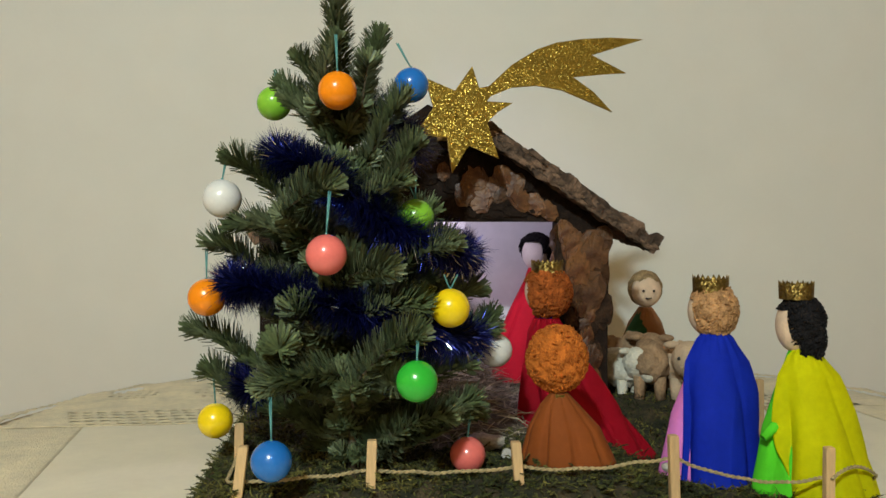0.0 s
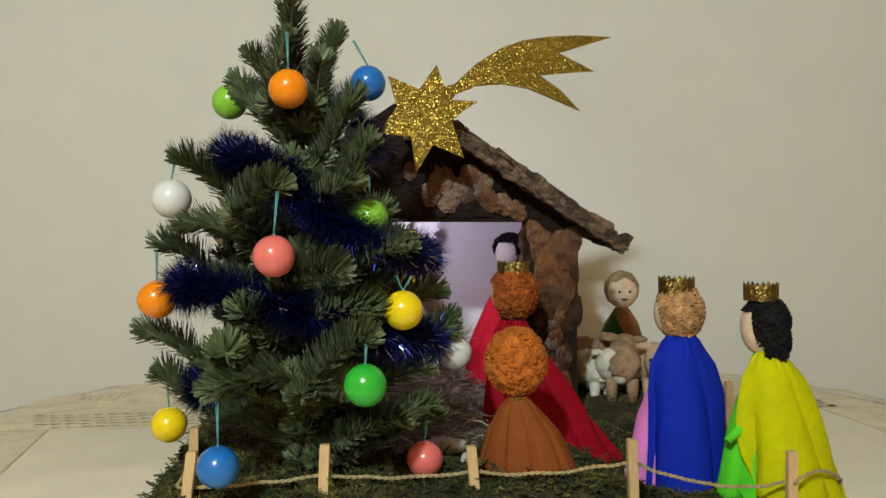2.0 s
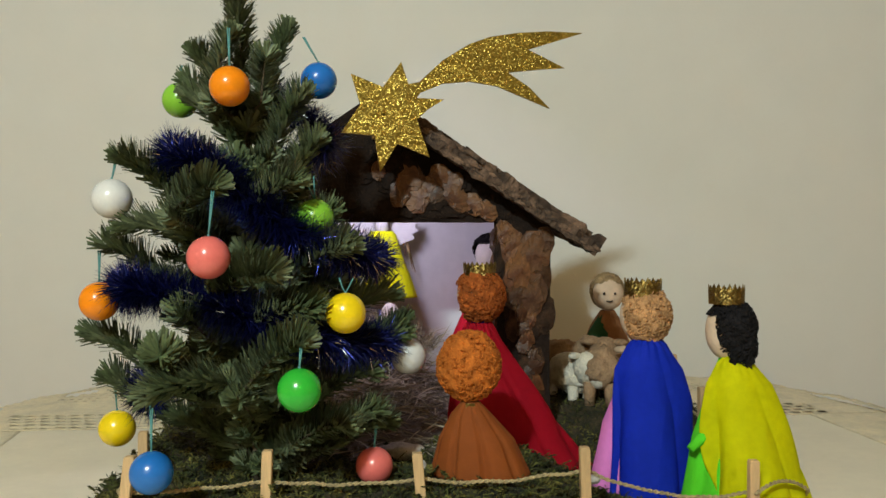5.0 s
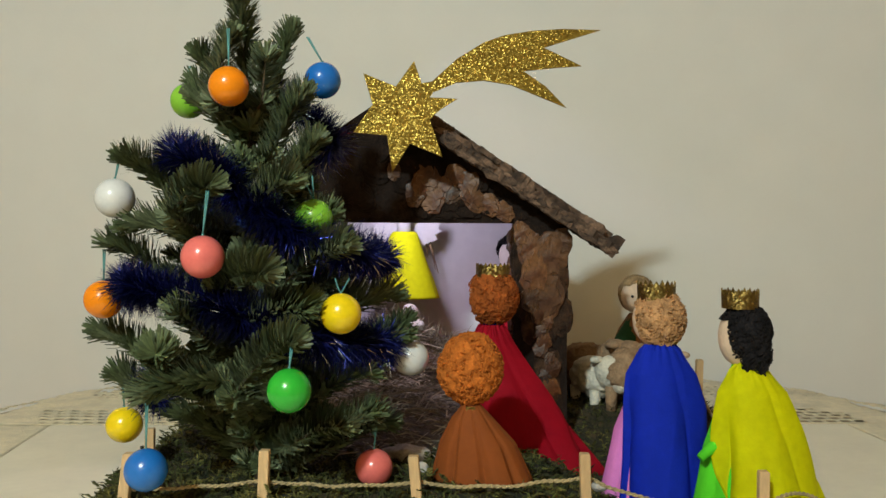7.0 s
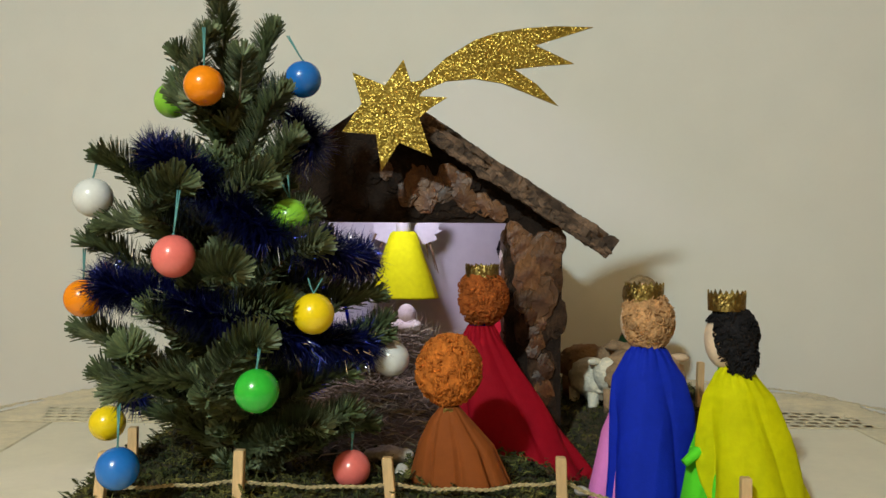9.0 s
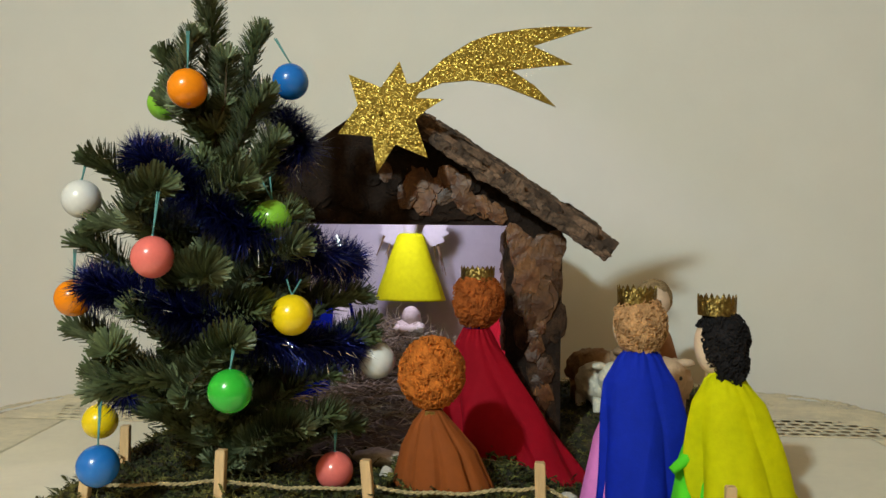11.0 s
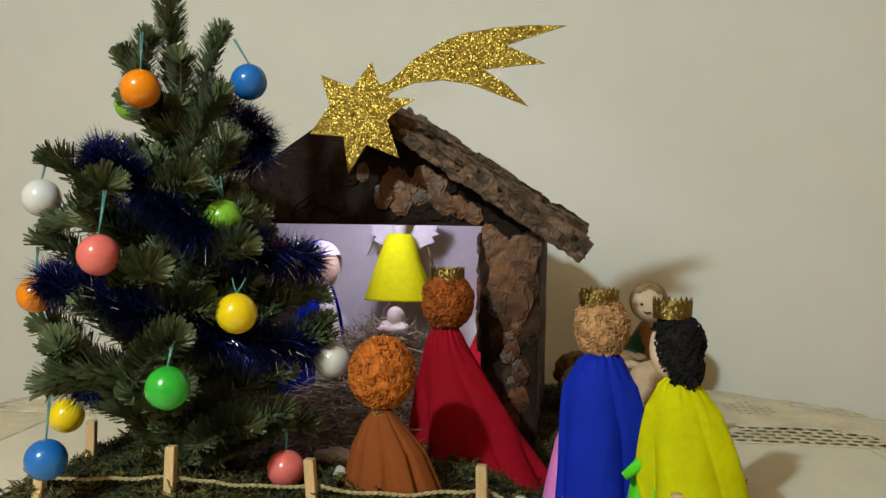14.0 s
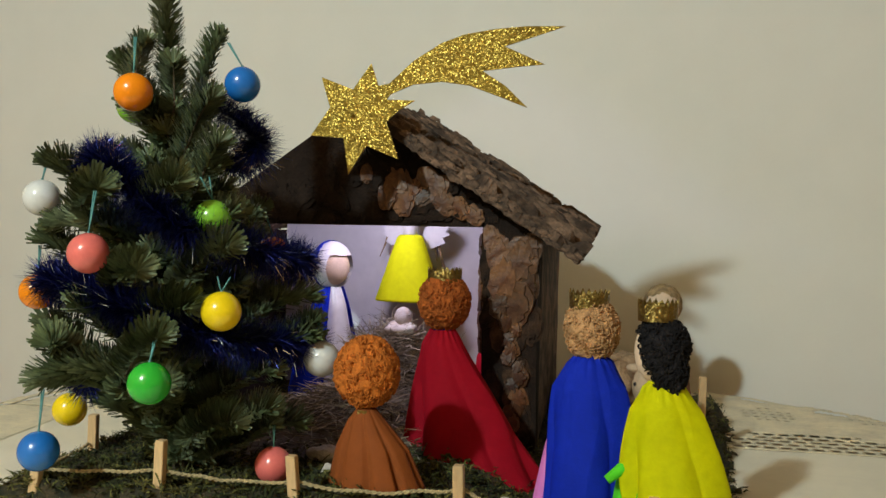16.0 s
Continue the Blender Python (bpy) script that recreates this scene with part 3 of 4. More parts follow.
# ---- tinsel garland ----
garland = thing("tinsel_garland", (0, 0, 0), "dark blue tinsel garland with silvery tips wound round the fir", "tinsel")
WIND = [Vector(p) for p in ((-0.10, 0.985, 0.475), (-0.066, 1.005, 0.448), (-0.040, 1.012, 0.415), (-0.10, 1.045, 0.395), (-0.175, 0.985, 0.400), (-0.165, 0.915, 0.395), (-0.12, 0.885, 0.375), (-0.085, 0.885, 0.345), (-0.05, 0.895, 0.318), (-0.005, 0.94, 0.300), (0.012, 1.01, 0.285),
        (-0.06, 1.075, 0.275), (-0.16, 1.06, 0.265), (-0.215, 0.97, 0.258), (-0.205, 0.90, 0.262), (-0.165, 0.885, 0.255), (-0.12, 0.875, 0.245), (-0.08, 0.872, 0.232), (-0.035, 0.885, 0.215), (0.0, 0.925, 0.205), (0.022, 0.985, 0.195), (-0.01, 1.07, 0.18), (-0.1, 1.11, 0.165), (-0.19, 1.05, 0.158), (-0.215, 0.985, 0.152), (-0.2, 0.945, 0.142))]
path = []
for i in range(len(WIND) - 1):
    p0, p1, p2, p3 = WIND[max(0, i - 1)], WIND[i], WIND[i + 1], WIND[min(len(WIND) - 1, i + 2)]
    for k in range(12):
        q = k / 12
        path.append(0.5 * (2 * p1 + (p2 - p0) * q + (2 * p0 - 5 * p1 + 4 * p2 - p3) * q * q + (3 * p1 - p0 - 3 * p2 + p3) * q ** 3))
path = [Vector((axis_at(p.z).x + (p.x - axis_at(p.z).x) * 1.1, axis_at(p.z).y + (p.y - axis_at(p.z).y) * 1.1, p.z)) for p in path]
bm = bmesh.new()
tube(bm, path, 0.0012, seg=5)
part("core_thread", bm, TINSEL, garland)
V, F, I = [], [], []
for k in range(30000):
    g = rnd.random() * (len(path) - 1.1)
    i = int(g)
    p = path[i].lerp(path[i + 1], g - i)
    d = (path[i + 1] - path[i]).normalized()
    n0 = d.orthogonal().normalized()
    a = rnd.uniform(0, 2 * math.pi)
    way = (n0 * math.cos(a) + d.cross(n0) * math.sin(a) + d * rnd.uniform(-0.5, 0.5)).normalized()
    w = way.cross(d).normalized().lerp(d, rnd.random() * 0.6).normalized() * 0.00042
    length = rnd.uniform(0.020, 0.036)
    bendv = Vector((rnd.gauss(0, 0.12), rnd.gauss(0, 0.12), rnd.gauss(-0.06, 0.12))) * length
    n = len(V)
    V.extend((p - w, p + w, p + way * length * 0.6 + w, p + way * length * 0.6 - w, p + way * length + bendv))
    F.append((n, n + 1, n + 2, n + 3))
    F.append((n + 3, n + 2, n + 4))
    tip = 1 if rnd.random() < 0.09 else 0
    I.extend((0, tip))
ob = raw("tinsel_fringe", V, F, [TINSEL, TINSEL_TIP], garland, I)
tagged(ob, "shiny blue foil bristles", kind="stuff")

# ---- painted balls ----


def ball(name_colour, colour, place, hang, rough=0.22, fork=0.0009):
    m = mat(name_colour + "_gloss", colour, rough, 0, 0.05, 50, 0.04, 160, coat=0.25)
    b = thing("tree_ball", place, "glossy " + name_colour + " painted ball hanging by a thread from the fir", "bauble", "balls on the fir")
    bm = bmesh.new()
    bmesh.ops.create_uvsphere(bm, u_segments=40, v_segments=24, radius=0.02)
    part("ball_shell", bm, m, b)
    bm = bmesh.new()
    top = Vector((0, 0, 0.0195))
    up = Vector(hang) - Vector(place)
    tube(bm, [top, top.lerp(up, 0.4) + Vector((fork * 0.4, 0, 0)), up + Vector((fork, 0, 0))], 0.0008, seg=6)
    tube(bm, [top, top.lerp(up, 0.4) - Vector((fork * 0.5, 0, 0)), up - Vector((fork, 0.001, 0))], 0.0008, seg=6)
    lathe(bm, [(0.0188, 0.0016, 0.0016, 0, 0), (0.0215, 0.0011, 0.0011, 0, 0)], 8)
    part("hanging_thread", bm, STRING, b, "mint-green hanging thread")


ball("orange", (0.85, 0.24, 0.006), (-0.1089, 0.888, 0.4613), (-0.111, 0.893, 0.520))
ball("blue", (0.012, 0.14, 0.48), (-0.0364, 0.983, 0.4834), (-0.052, 0.978, 0.530))
ball("lime green", (0.22, 0.50, 0.04), (-0.1971, 1.005, 0.4659), (-0.195, 1.003, 0.505))
ball("white", (0.64, 0.64, 0.63), (-0.2297, 0.894, 0.3504), (-0.226, 0.897, 0.392))
ball("salmon pink", (0.74, 0.16, 0.14), (-0.1126, 0.828, 0.2933), (-0.110, 0.834, 0.355))
ball("yellow", (0.82, 0.58, 0.008), (0.0076, 0.876, 0.2378), (0.008, 0.88, 0.272), fork=0.007)
ball("green", (0.025, 0.40, 0.035), (-0.0245, 0.807, 0.1746), (-0.024, 0.814, 0.214))
ball("orange", (0.85, 0.24, 0.006), (-0.2519, 0.914, 0.2459), (-0.253, 0.918, 0.298))
ball("blue", (0.012, 0.14, 0.48), (-0.1655, 0.824, 0.0942), (-0.168, 0.832, 0.155))
ball("yellow", (0.82, 0.58, 0.008), (-0.2600, 0.977, 0.1004), (-0.262, 0.975, 0.165))
ball("lime green", (0.22, 0.50, 0.04), (-0.0290, 0.915, 0.3310), (-0.034, 0.908, 0.374), fork=0.005)
ball("white", (0.64, 0.64, 0.63), (0.0607, 0.9967, 0.1785), (0.060, 0.988, 0.222))
ball("salmon pink", (0.74, 0.16, 0.14), (0.0276, 0.9521, 0.0677), (0.030, 0.948, 0.112))
ball("orange", (0.85, 0.24, 0.006), (-0.058, 1.10, 0.293), (-0.06, 1.08, 0.345))

# ---- bark stable ----
SO, ST = Vector((0.0, 1.217, 0.0)), 5.0
stable = thing("nativity_stable", tuple(SO), "toy stable clad in rough brown pine bark with a gabled roof", "toy stable", turn=ST)
rnd = random.Random(23)
RIDGE = (0.012, 0.500)


def chip(n, w, h, t, seed, torn=0.62):
    """A torn, layered bark flake, w by h, t thick, lying in x, z with its face to -y."""
    r = random.Random(seed)
    bm = bmesh.new()
    rim_ = []
    for k in range(n):
        a = 2 * math.pi * (k + r.uniform(-0.3, 0.3)) / n
        q = r.uniform(torn, 1.08)
        rim_.append((w / 2 * q * math.cos(a), h / 2 * q * math.sin(a)))
    rim_ = [p for k in range(n) for p in (rim_[k], ((rim_[k][0] + rim_[(k + 1) % n][0]) / 2 * r.uniform(0.93, 1.1), (rim_[k][1] + rim_[(k + 1) % n][1]) / 2 * r.uniform(0.93, 1.1)))]
    n *= 2
    cx, cz = r.uniform(-0.12, 0.12) * w, r.uniform(-0.12, 0.12) * h
    back = [bm.verts.new((x, 0, z)) for x, z in rim_]
    front = [bm.verts.new((x * 0.97, -t * r.uniform(0.5, 0.6), z * 0.97)) for x, z in rim_]
    shelf = [bm.verts.new((cx + (x - cx) * q, -t * r.uniform(0.56, 0.66), cz + (z - cz) * q)) for (x, z), q in ((p, r.uniform(0.55, 0.9)) for p in rim_)]
    upper = [bm.verts.new((v.co.x * 0.97, -t * r.uniform(0.96, 1.06), v.co.z * 0.97)) for v in shelf]
    mid = bm.verts.new((cx, -t * r.uniform(1.0, 1.08), cz))
    for k in range(n):
        j = (k + 1) % n
        bm.faces.new((back[k], back[j], front[j], front[k]))
        bm.faces.new((front[k], front[j], shelf[j], shelf[k]))
        bm.faces.new((shelf[k], shelf[j], upper[j], upper[k]))
        bm.faces.new((upper[k], upper[j], mid))
    bm.faces.new(back[::-1])
    bmesh.ops.recalc_face_normals(bm, faces=bm.faces[:])
    me = bpy.data.meshes.new("bark_chip")
    bm.to_mesh(me)
    bm.free()
    return me


def place_chip(name, me, material, parent, m):
    ob = new(name, me)
    ob.parent = parent
    if not me.materials:
        me.materials.append(material)
    ob.matrix_basis = m
    return ob


def plank(name, verts8, m, label=""):
    bm = bmesh.new()
    vs = [bm.verts.new(v) for v in verts8]
    for q in ((0, 1, 2, 3), (7, 6, 5, 4), (0, 4, 5, 1), (1, 5, 6, 2), (2, 6, 7, 3), (3, 7, 4, 0)):
        bm.faces.new([vs[i] for i in q])
    bmesh.ops.recalc_face_normals(bm, faces=bm.faces[:])
    bmesh.ops.subdivide_edges(bm, edges=bm.edges[:], cuts=5, use_grid_fill=True)
    for v in bm.verts:
        v.co += Vector((noise.noise(v.co * 55), noise.noise(v.co * 55 + Vector((9, 0, 0))), noise.noise(v.co * 55 + Vector((0, 9, 0))))) * 0.0022
    return part(name, bm, m, stable, label, smooth=False)


def slab(name, x0, x1, y0, y1, z0, z1, m, label=""):
    return plank(name, [(x0, y0, z0), (x1, y0, z0), (x1, y0, z1), (x0, y0, z1), (x0, y1, z0), (x1, y1, z0), (x1, y1, z1), (x0, y1, z1)], m, label)


G0 = 0.003
DEPTH = 0.375
# pillar slabs and left side wall carry shade in their dark bark colour
pillar_right = slab("pillar", 0.176, 0.252, 0.045, 0.085, G0, 0.345, BARK_SHADED)
slab("pillar", -0.262, -0.212, 0.045, 0.085, G0, 0.345, BARK_SHADED)
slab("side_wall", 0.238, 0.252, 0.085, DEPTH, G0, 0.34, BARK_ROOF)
slab("side_wall", -0.262, -0.248, 0.085, DEPTH, G0, 0.325, BARK_SHADED)
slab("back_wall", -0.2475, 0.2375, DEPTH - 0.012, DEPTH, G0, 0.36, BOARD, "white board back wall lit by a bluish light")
# gable: a triangle above the opening, shade put into its dark bark colour
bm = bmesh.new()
# left top edge raised to stand in for the shaded roof edge
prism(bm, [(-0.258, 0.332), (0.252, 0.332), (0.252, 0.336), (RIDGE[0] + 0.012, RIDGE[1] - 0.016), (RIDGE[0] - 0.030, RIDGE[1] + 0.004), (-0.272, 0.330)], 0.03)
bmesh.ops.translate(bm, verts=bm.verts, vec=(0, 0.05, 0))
gable = part("gable", bm, BARK_SHADED, stable, "bark gable with shade put into its dark colour", smooth=False)
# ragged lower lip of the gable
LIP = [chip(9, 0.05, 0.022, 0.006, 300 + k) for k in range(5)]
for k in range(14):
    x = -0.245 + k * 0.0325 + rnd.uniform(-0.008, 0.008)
    place_chip("bark_flake", LIP[k % 5], BARK_SHADED, gable, pose(x, 0.05, 0.344 + rnd.uniform(-0.003, 0.003), 0, rnd.uniform(-14, 14), 0) @ Matrix.Diagonal((rnd.uniform(0.6, 1.1), 1, rnd.uniform(0.7, 1.1), 1)))
SHADED_FLAKES = [chip(10, 0.06, 0.044, 0.006, 70 + k) for k in range(5)]
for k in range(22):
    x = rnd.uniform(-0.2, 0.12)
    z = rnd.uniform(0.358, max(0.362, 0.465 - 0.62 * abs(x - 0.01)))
    place_chip("bark_flake", SHADED_FLAKES[k % 5], BARK_SHADED, gable, pose(x, 0.0495, z, rnd.uniform(-5, 5), rnd.uniform(0, 360), rnd.uniform(-5, 5)))
# flakes in the lit bark colour where light reaches the gable
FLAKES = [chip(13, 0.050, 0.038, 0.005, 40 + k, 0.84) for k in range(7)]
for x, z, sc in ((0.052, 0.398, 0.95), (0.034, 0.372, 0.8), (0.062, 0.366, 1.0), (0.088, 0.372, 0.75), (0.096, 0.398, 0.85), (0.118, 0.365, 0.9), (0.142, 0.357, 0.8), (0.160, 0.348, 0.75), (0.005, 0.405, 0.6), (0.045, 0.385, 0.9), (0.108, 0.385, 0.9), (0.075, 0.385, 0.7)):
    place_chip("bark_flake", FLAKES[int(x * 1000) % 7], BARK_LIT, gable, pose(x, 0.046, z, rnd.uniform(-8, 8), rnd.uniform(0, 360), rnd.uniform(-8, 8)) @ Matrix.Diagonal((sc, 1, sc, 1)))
# right pillar: plates in the lit bark colour, torn and layered up the front
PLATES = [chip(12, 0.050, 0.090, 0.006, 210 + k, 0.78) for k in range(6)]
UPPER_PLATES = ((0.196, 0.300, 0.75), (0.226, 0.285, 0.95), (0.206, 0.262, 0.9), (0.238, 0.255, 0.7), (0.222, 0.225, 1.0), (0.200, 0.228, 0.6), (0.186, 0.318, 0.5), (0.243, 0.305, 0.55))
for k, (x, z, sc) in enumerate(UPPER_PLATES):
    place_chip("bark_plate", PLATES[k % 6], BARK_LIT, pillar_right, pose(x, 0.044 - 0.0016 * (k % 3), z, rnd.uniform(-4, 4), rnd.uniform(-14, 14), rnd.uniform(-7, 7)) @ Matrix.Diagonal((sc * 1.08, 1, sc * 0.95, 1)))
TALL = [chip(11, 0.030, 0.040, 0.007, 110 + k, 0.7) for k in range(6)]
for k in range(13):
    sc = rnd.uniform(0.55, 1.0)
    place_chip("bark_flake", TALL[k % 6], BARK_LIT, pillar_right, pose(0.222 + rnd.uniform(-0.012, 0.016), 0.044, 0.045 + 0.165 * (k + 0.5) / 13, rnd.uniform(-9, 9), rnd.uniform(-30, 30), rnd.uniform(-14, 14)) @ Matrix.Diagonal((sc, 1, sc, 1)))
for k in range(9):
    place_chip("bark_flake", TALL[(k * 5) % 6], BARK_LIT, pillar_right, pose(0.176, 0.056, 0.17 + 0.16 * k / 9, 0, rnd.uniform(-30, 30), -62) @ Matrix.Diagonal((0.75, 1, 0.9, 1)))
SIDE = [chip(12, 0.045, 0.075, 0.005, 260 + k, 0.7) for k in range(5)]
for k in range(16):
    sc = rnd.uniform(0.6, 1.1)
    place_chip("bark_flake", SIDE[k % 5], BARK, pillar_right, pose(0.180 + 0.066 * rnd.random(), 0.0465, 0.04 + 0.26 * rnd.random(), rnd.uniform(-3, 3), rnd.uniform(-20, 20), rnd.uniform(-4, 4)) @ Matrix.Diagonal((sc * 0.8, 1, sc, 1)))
# roof halves
EAVE_R, EAVE_L = (0.316, 0.300), (-0.282, 0.312)


def bark_height(p, q):
    """Furrowed bark: long plates with deep cracks and broken steps between them. p runs down the slope, q across it."""
    bend = Vector((noise.noise(Vector((p * 22, q * 22, 1))), noise.noise(Vector((p * 22, q * 22, 5))), 0)) * 0.012
    near, sites = noise.voronoi(Vector(((p + bend.x) * 12, (q + bend.y) * 74, 0.0)), distance_metric="DISTANCE")
    crack = step(0.0, 0.26, near[1] - near[0])
    tone = noise.cell(sites[0] * 7.3)
    tilt = (near[0]) * 0.003 * (1 if tone > 0.5 else -1)
    grain = 0.0016 * noise.noise(Vector((p * 60, q * 260, 2))) + 0.0012 * abs(noise.noise(Vector((p * 190, q * 320, 8))))
    return 0.0085 * crack + 0.0062 * tone * crack + tilt + grain


def roof_half(x1, z1, name, seed, fine):
    x0, z0 = RIDGE
    t = 0.017
    along = Vector((x1 - x0, 0, z1 - z0))
    n = Vector((-along.z, 0, along.x)).normalized()
    if n.z < 0:
        n = -n
    a, dirn = Vector((x0, 0 if x1 > 0 else 0.082, z0)), along.normalized()
    nu, nv = fine
    bm = bmesh.new()
    top, low = [], []
    for i in range(nu + 1):
        for j in range(nv + 1):
            p, q = along.length * i / nu, DEPTH * j / nv
            h = bark_height(p + seed, q) - 0.004
            place = a + dirn * p + Vector((0, q * 0.92, 0.033 * q / DEPTH))
            torn = Vector((0, 0, 0))
            if j in (0, nv):
                torn.y += 0.006 * noise.noise(Vector((p * 70, seed, j))) + 0.003 * noise.noise(Vector((p * 220, seed, j)))
            if i == nu:
                torn += dirn * (0.010 * noise.noise(Vector((q * 45, seed, 3))) + 0.004 * noise.noise(Vector((q * 160, seed, 3))))
            top.append(bm.verts.new(place + n * h + torn))
            rag = 0.004 * noise.noise(Vector((p * 90, q * 90, seed + 9)))
            low.append(bm.verts.new(place - n * (t + rag) + torn * 0.6))
    at = lambda i, j: i * (nv + 1) + j
    for i in range(nu):
        for j in range(nv):
            ring = (at(i, j), at(i + 1, j), at(i + 1, j + 1), at(i, j + 1))
            bm.faces.new([top[k] for k in ring])
            bm.faces.new([low[k] for k in ring[::-1]])
    edge_loop = [at(i, 0) for i in range(nu + 1)] + [at(nu, j) for j in range(1, nv + 1)] + [at(i, nv) for i in range(nu - 1, -1, -1)] + [at(0, j) for j in range(nv - 1, 0, -1)]
    for k, m in zip(edge_loop, edge_loop[1:] + edge_loop[:1]):
        bm.faces.new((top[k], low[k], low[m], top[m]))
    bmesh.ops.recalc_face_normals(bm, faces=bm.faces[:])
    half = part(name, bm, BARK_ROOF, stable, "furrowed brown bark roof half", smooth=False)
    r = random.Random(seed)
    # broken scales along the front edge and loose ones on top
    scales = [chip(9, r.uniform(0.03, 0.06), r.uniform(0.009, 0.016), r.uniform(0.004, 0.007), seed + 5 + k) for k in range(8)]
    turn_ = math.degrees(math.atan2(-dirn.z, dirn.x))
    for k in range(30 if x1 > 0 else 0):
        q = a + dirn * along.length * (k + r.random()) / 30 - n * r.uniform(-0.001, 0.016) + Vector((0, 0.002, 0))
        m = Matrix.Translation(q) @ pose(0, 0, 0, r.uniform(-25, 25), turn_ + r.uniform(-9, 9), r.uniform(-10, 10))
        place_chip("bark_flake", scales[k % 8], BARK_ROOF, half, m @ Matrix.Diagonal((r.uniform(0.5, 1.0), 0.8, r.uniform(0.7, 1.1), 1)))
    basis = Matrix((dirn, -n, Vector((0, 1, 0)))).transposed()
    if basis.determinant() < 0:
        basis = Matrix((dirn, -n, Vector((0, -1, 0)))).transposed()
    for k in range(60 if x1 > 0 else 10):
        v = DEPTH * r.random()
        q = a + dirn * along.length * r.uniform(0.06, 0.95) + n * 0.002 + Vector((0, v * 0.92, 0.033 * v / DEPTH))
        m = Matrix.Translation(q) @ basis.to_4x4() @ pose(0, 0, 0, r.uniform(-10, 10), r.uniform(-9, 9), r.uniform(-7, 7))
        place_chip("bark_plate", scales[r.randrange(8)], BARK_ROOF, half, m @ Matrix.Diagonal((r.uniform(0.6, 1.2), 1.2, r.uniform(0.6, 1.1), 1)))


roof_half(*EAVE_R, "roof_half", 500, (150, 150))
roof_half(*EAVE_L, "roof_half", 900, (80, 110))

# ---- gold comet star ----
star = thing("comet_star", (0.0185, 1.1708, 0.4775), "gold glitter card comet star fixed to the stable gable", "star ornament", turn=12.6)
S = [(0.022, 0.065), (0.032, 0.036), (0.046, 0.039), (0.078, 0.069), (0.114, 0.092), (0.143, 0.103), (0.181, 0.11), (0.224, 0.114), (0.274, 0.114), (0.241, 0.103), (0.196, 0.088), (0.219, 0.078), (0.248, 0.065), (0.215, 0.062), (0.168, 0.056), (0.198, 0.037), (0.227, 0.009), (0.19, 0.023), (0.152, 0.037), (0.115, 0.042), (0.078, 0.038), (0.048, 0.025), (0.043, 0.018), (0.08, 0.017), (0.058, 0.003), (0.043, -0.011), (0.06, -0.06), (0.017, -0.043), (-0.006, -0.081), (-0.013, -0.033), (-0.057, -0.03), (-0.032, 0.007), (-0.044, 0.047), (-0.002, 0.031)]
bm = bmesh.new()
prism(bm, S, 0.0035, 0, 1)
link("star_card", bm, [GOLD, GOLDBACK], star, smooth=False)
bm = bmesh.new()
bmesh.ops.create_uvsphere(bm, u_segments=12, v_segments=8, radius=0.003)
bmesh.ops.translate(bm, verts=bm.verts, vec=(-0.002, -0.001, -0.003))
part("fixing_pin", bm, GOLD, star, "small gilt pin head")
bm = bmesh.new()
box(bm, -0.006, 0.006, 0.0035, 0.11, -0.028, -0.018, 0.001)
part("support_arm", bm, GOLDBACK, star)

# ---- straw and manger ----
manger = thing("straw_heap", (0, 0, 0), "heap of dry grey-brown straw in the stable", "straw")
rnd = random.Random(31)


def heap(x, y):
    a = math.exp(-((x + 0.015) / 0.075) ** 2 - ((y - 1.40) / 0.07) ** 2) * 0.115
    b = math.exp(-((x - 0.0) / 0.11) ** 2 - ((y - 1.22) / 0.12) ** 2) * 0.055
    return 0.045 + max(a, b)


# core of the heap, darker than the loose stalks over it
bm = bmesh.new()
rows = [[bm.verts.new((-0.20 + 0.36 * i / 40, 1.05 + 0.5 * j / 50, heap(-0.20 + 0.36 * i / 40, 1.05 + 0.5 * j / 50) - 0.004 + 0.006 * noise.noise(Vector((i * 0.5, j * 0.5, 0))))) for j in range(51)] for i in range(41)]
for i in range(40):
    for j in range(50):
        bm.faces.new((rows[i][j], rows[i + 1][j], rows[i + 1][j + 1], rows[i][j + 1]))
part("straw_core", bm, STRAW_UNDER, manger)
verts, faces = [], []
for k in range(5200):
    x, y = rnd.gauss(-0.01, 0.075), rnd.gauss(1.32, 0.11)
    if not (-0.17 < x < 0.15 and 1.05 < y < 1.52):
        continue
    a = rnd.uniform(0, 2 * math.pi)
    d = Vector((math.cos(a), math.sin(a), rnd.uniform(-0.25, 0.45))).normalized()
    blade(Vector((x, y, heap(x, y) + rnd.uniform(-0.004, 0.008))), d, rnd.uniform(0.02, 0.06), rnd.uniform(0.0005, 0.0011), 0.35)
for k in range(420):
    x, y = rnd.gauss(0.0, 0.05), rnd.gauss(1.385, 0.045)
    a = rnd.uniform(0, 2 * math.pi)
    d = Vector((math.cos(a), math.sin(a), rnd.uniform(0.3, 1.3))).normalized()
    blade(Vector((x, y, heap(x, y) - 0.004)), d, rnd.uniform(0.025, 0.055), rnd.uniform(0.0004, 0.0008), 0.4)
for k in range(520):
    x, y = rnd.uniform(-0.085, 0.075), rnd.gauss(1.438, 0.014)
    a = rnd.uniform(0, 2 * math.pi)
    d = Vector((0.8 * math.cos(a), 0.4 * math.sin(a), rnd.uniform(0.2, 1.2))).normalized()
    blade(Vector((x, y, max(heap(x, y), 0.135) + rnd.uniform(-0.01, 0.035 * math.exp(-((x + 0.03) / 0.05) ** 2)))), d, rnd.uniform(0.025, 0.055), rnd.uniform(0.0005, 0.0010), 0.5)
ob = raw("loose_straw", verts, faces, STRAW, manger)
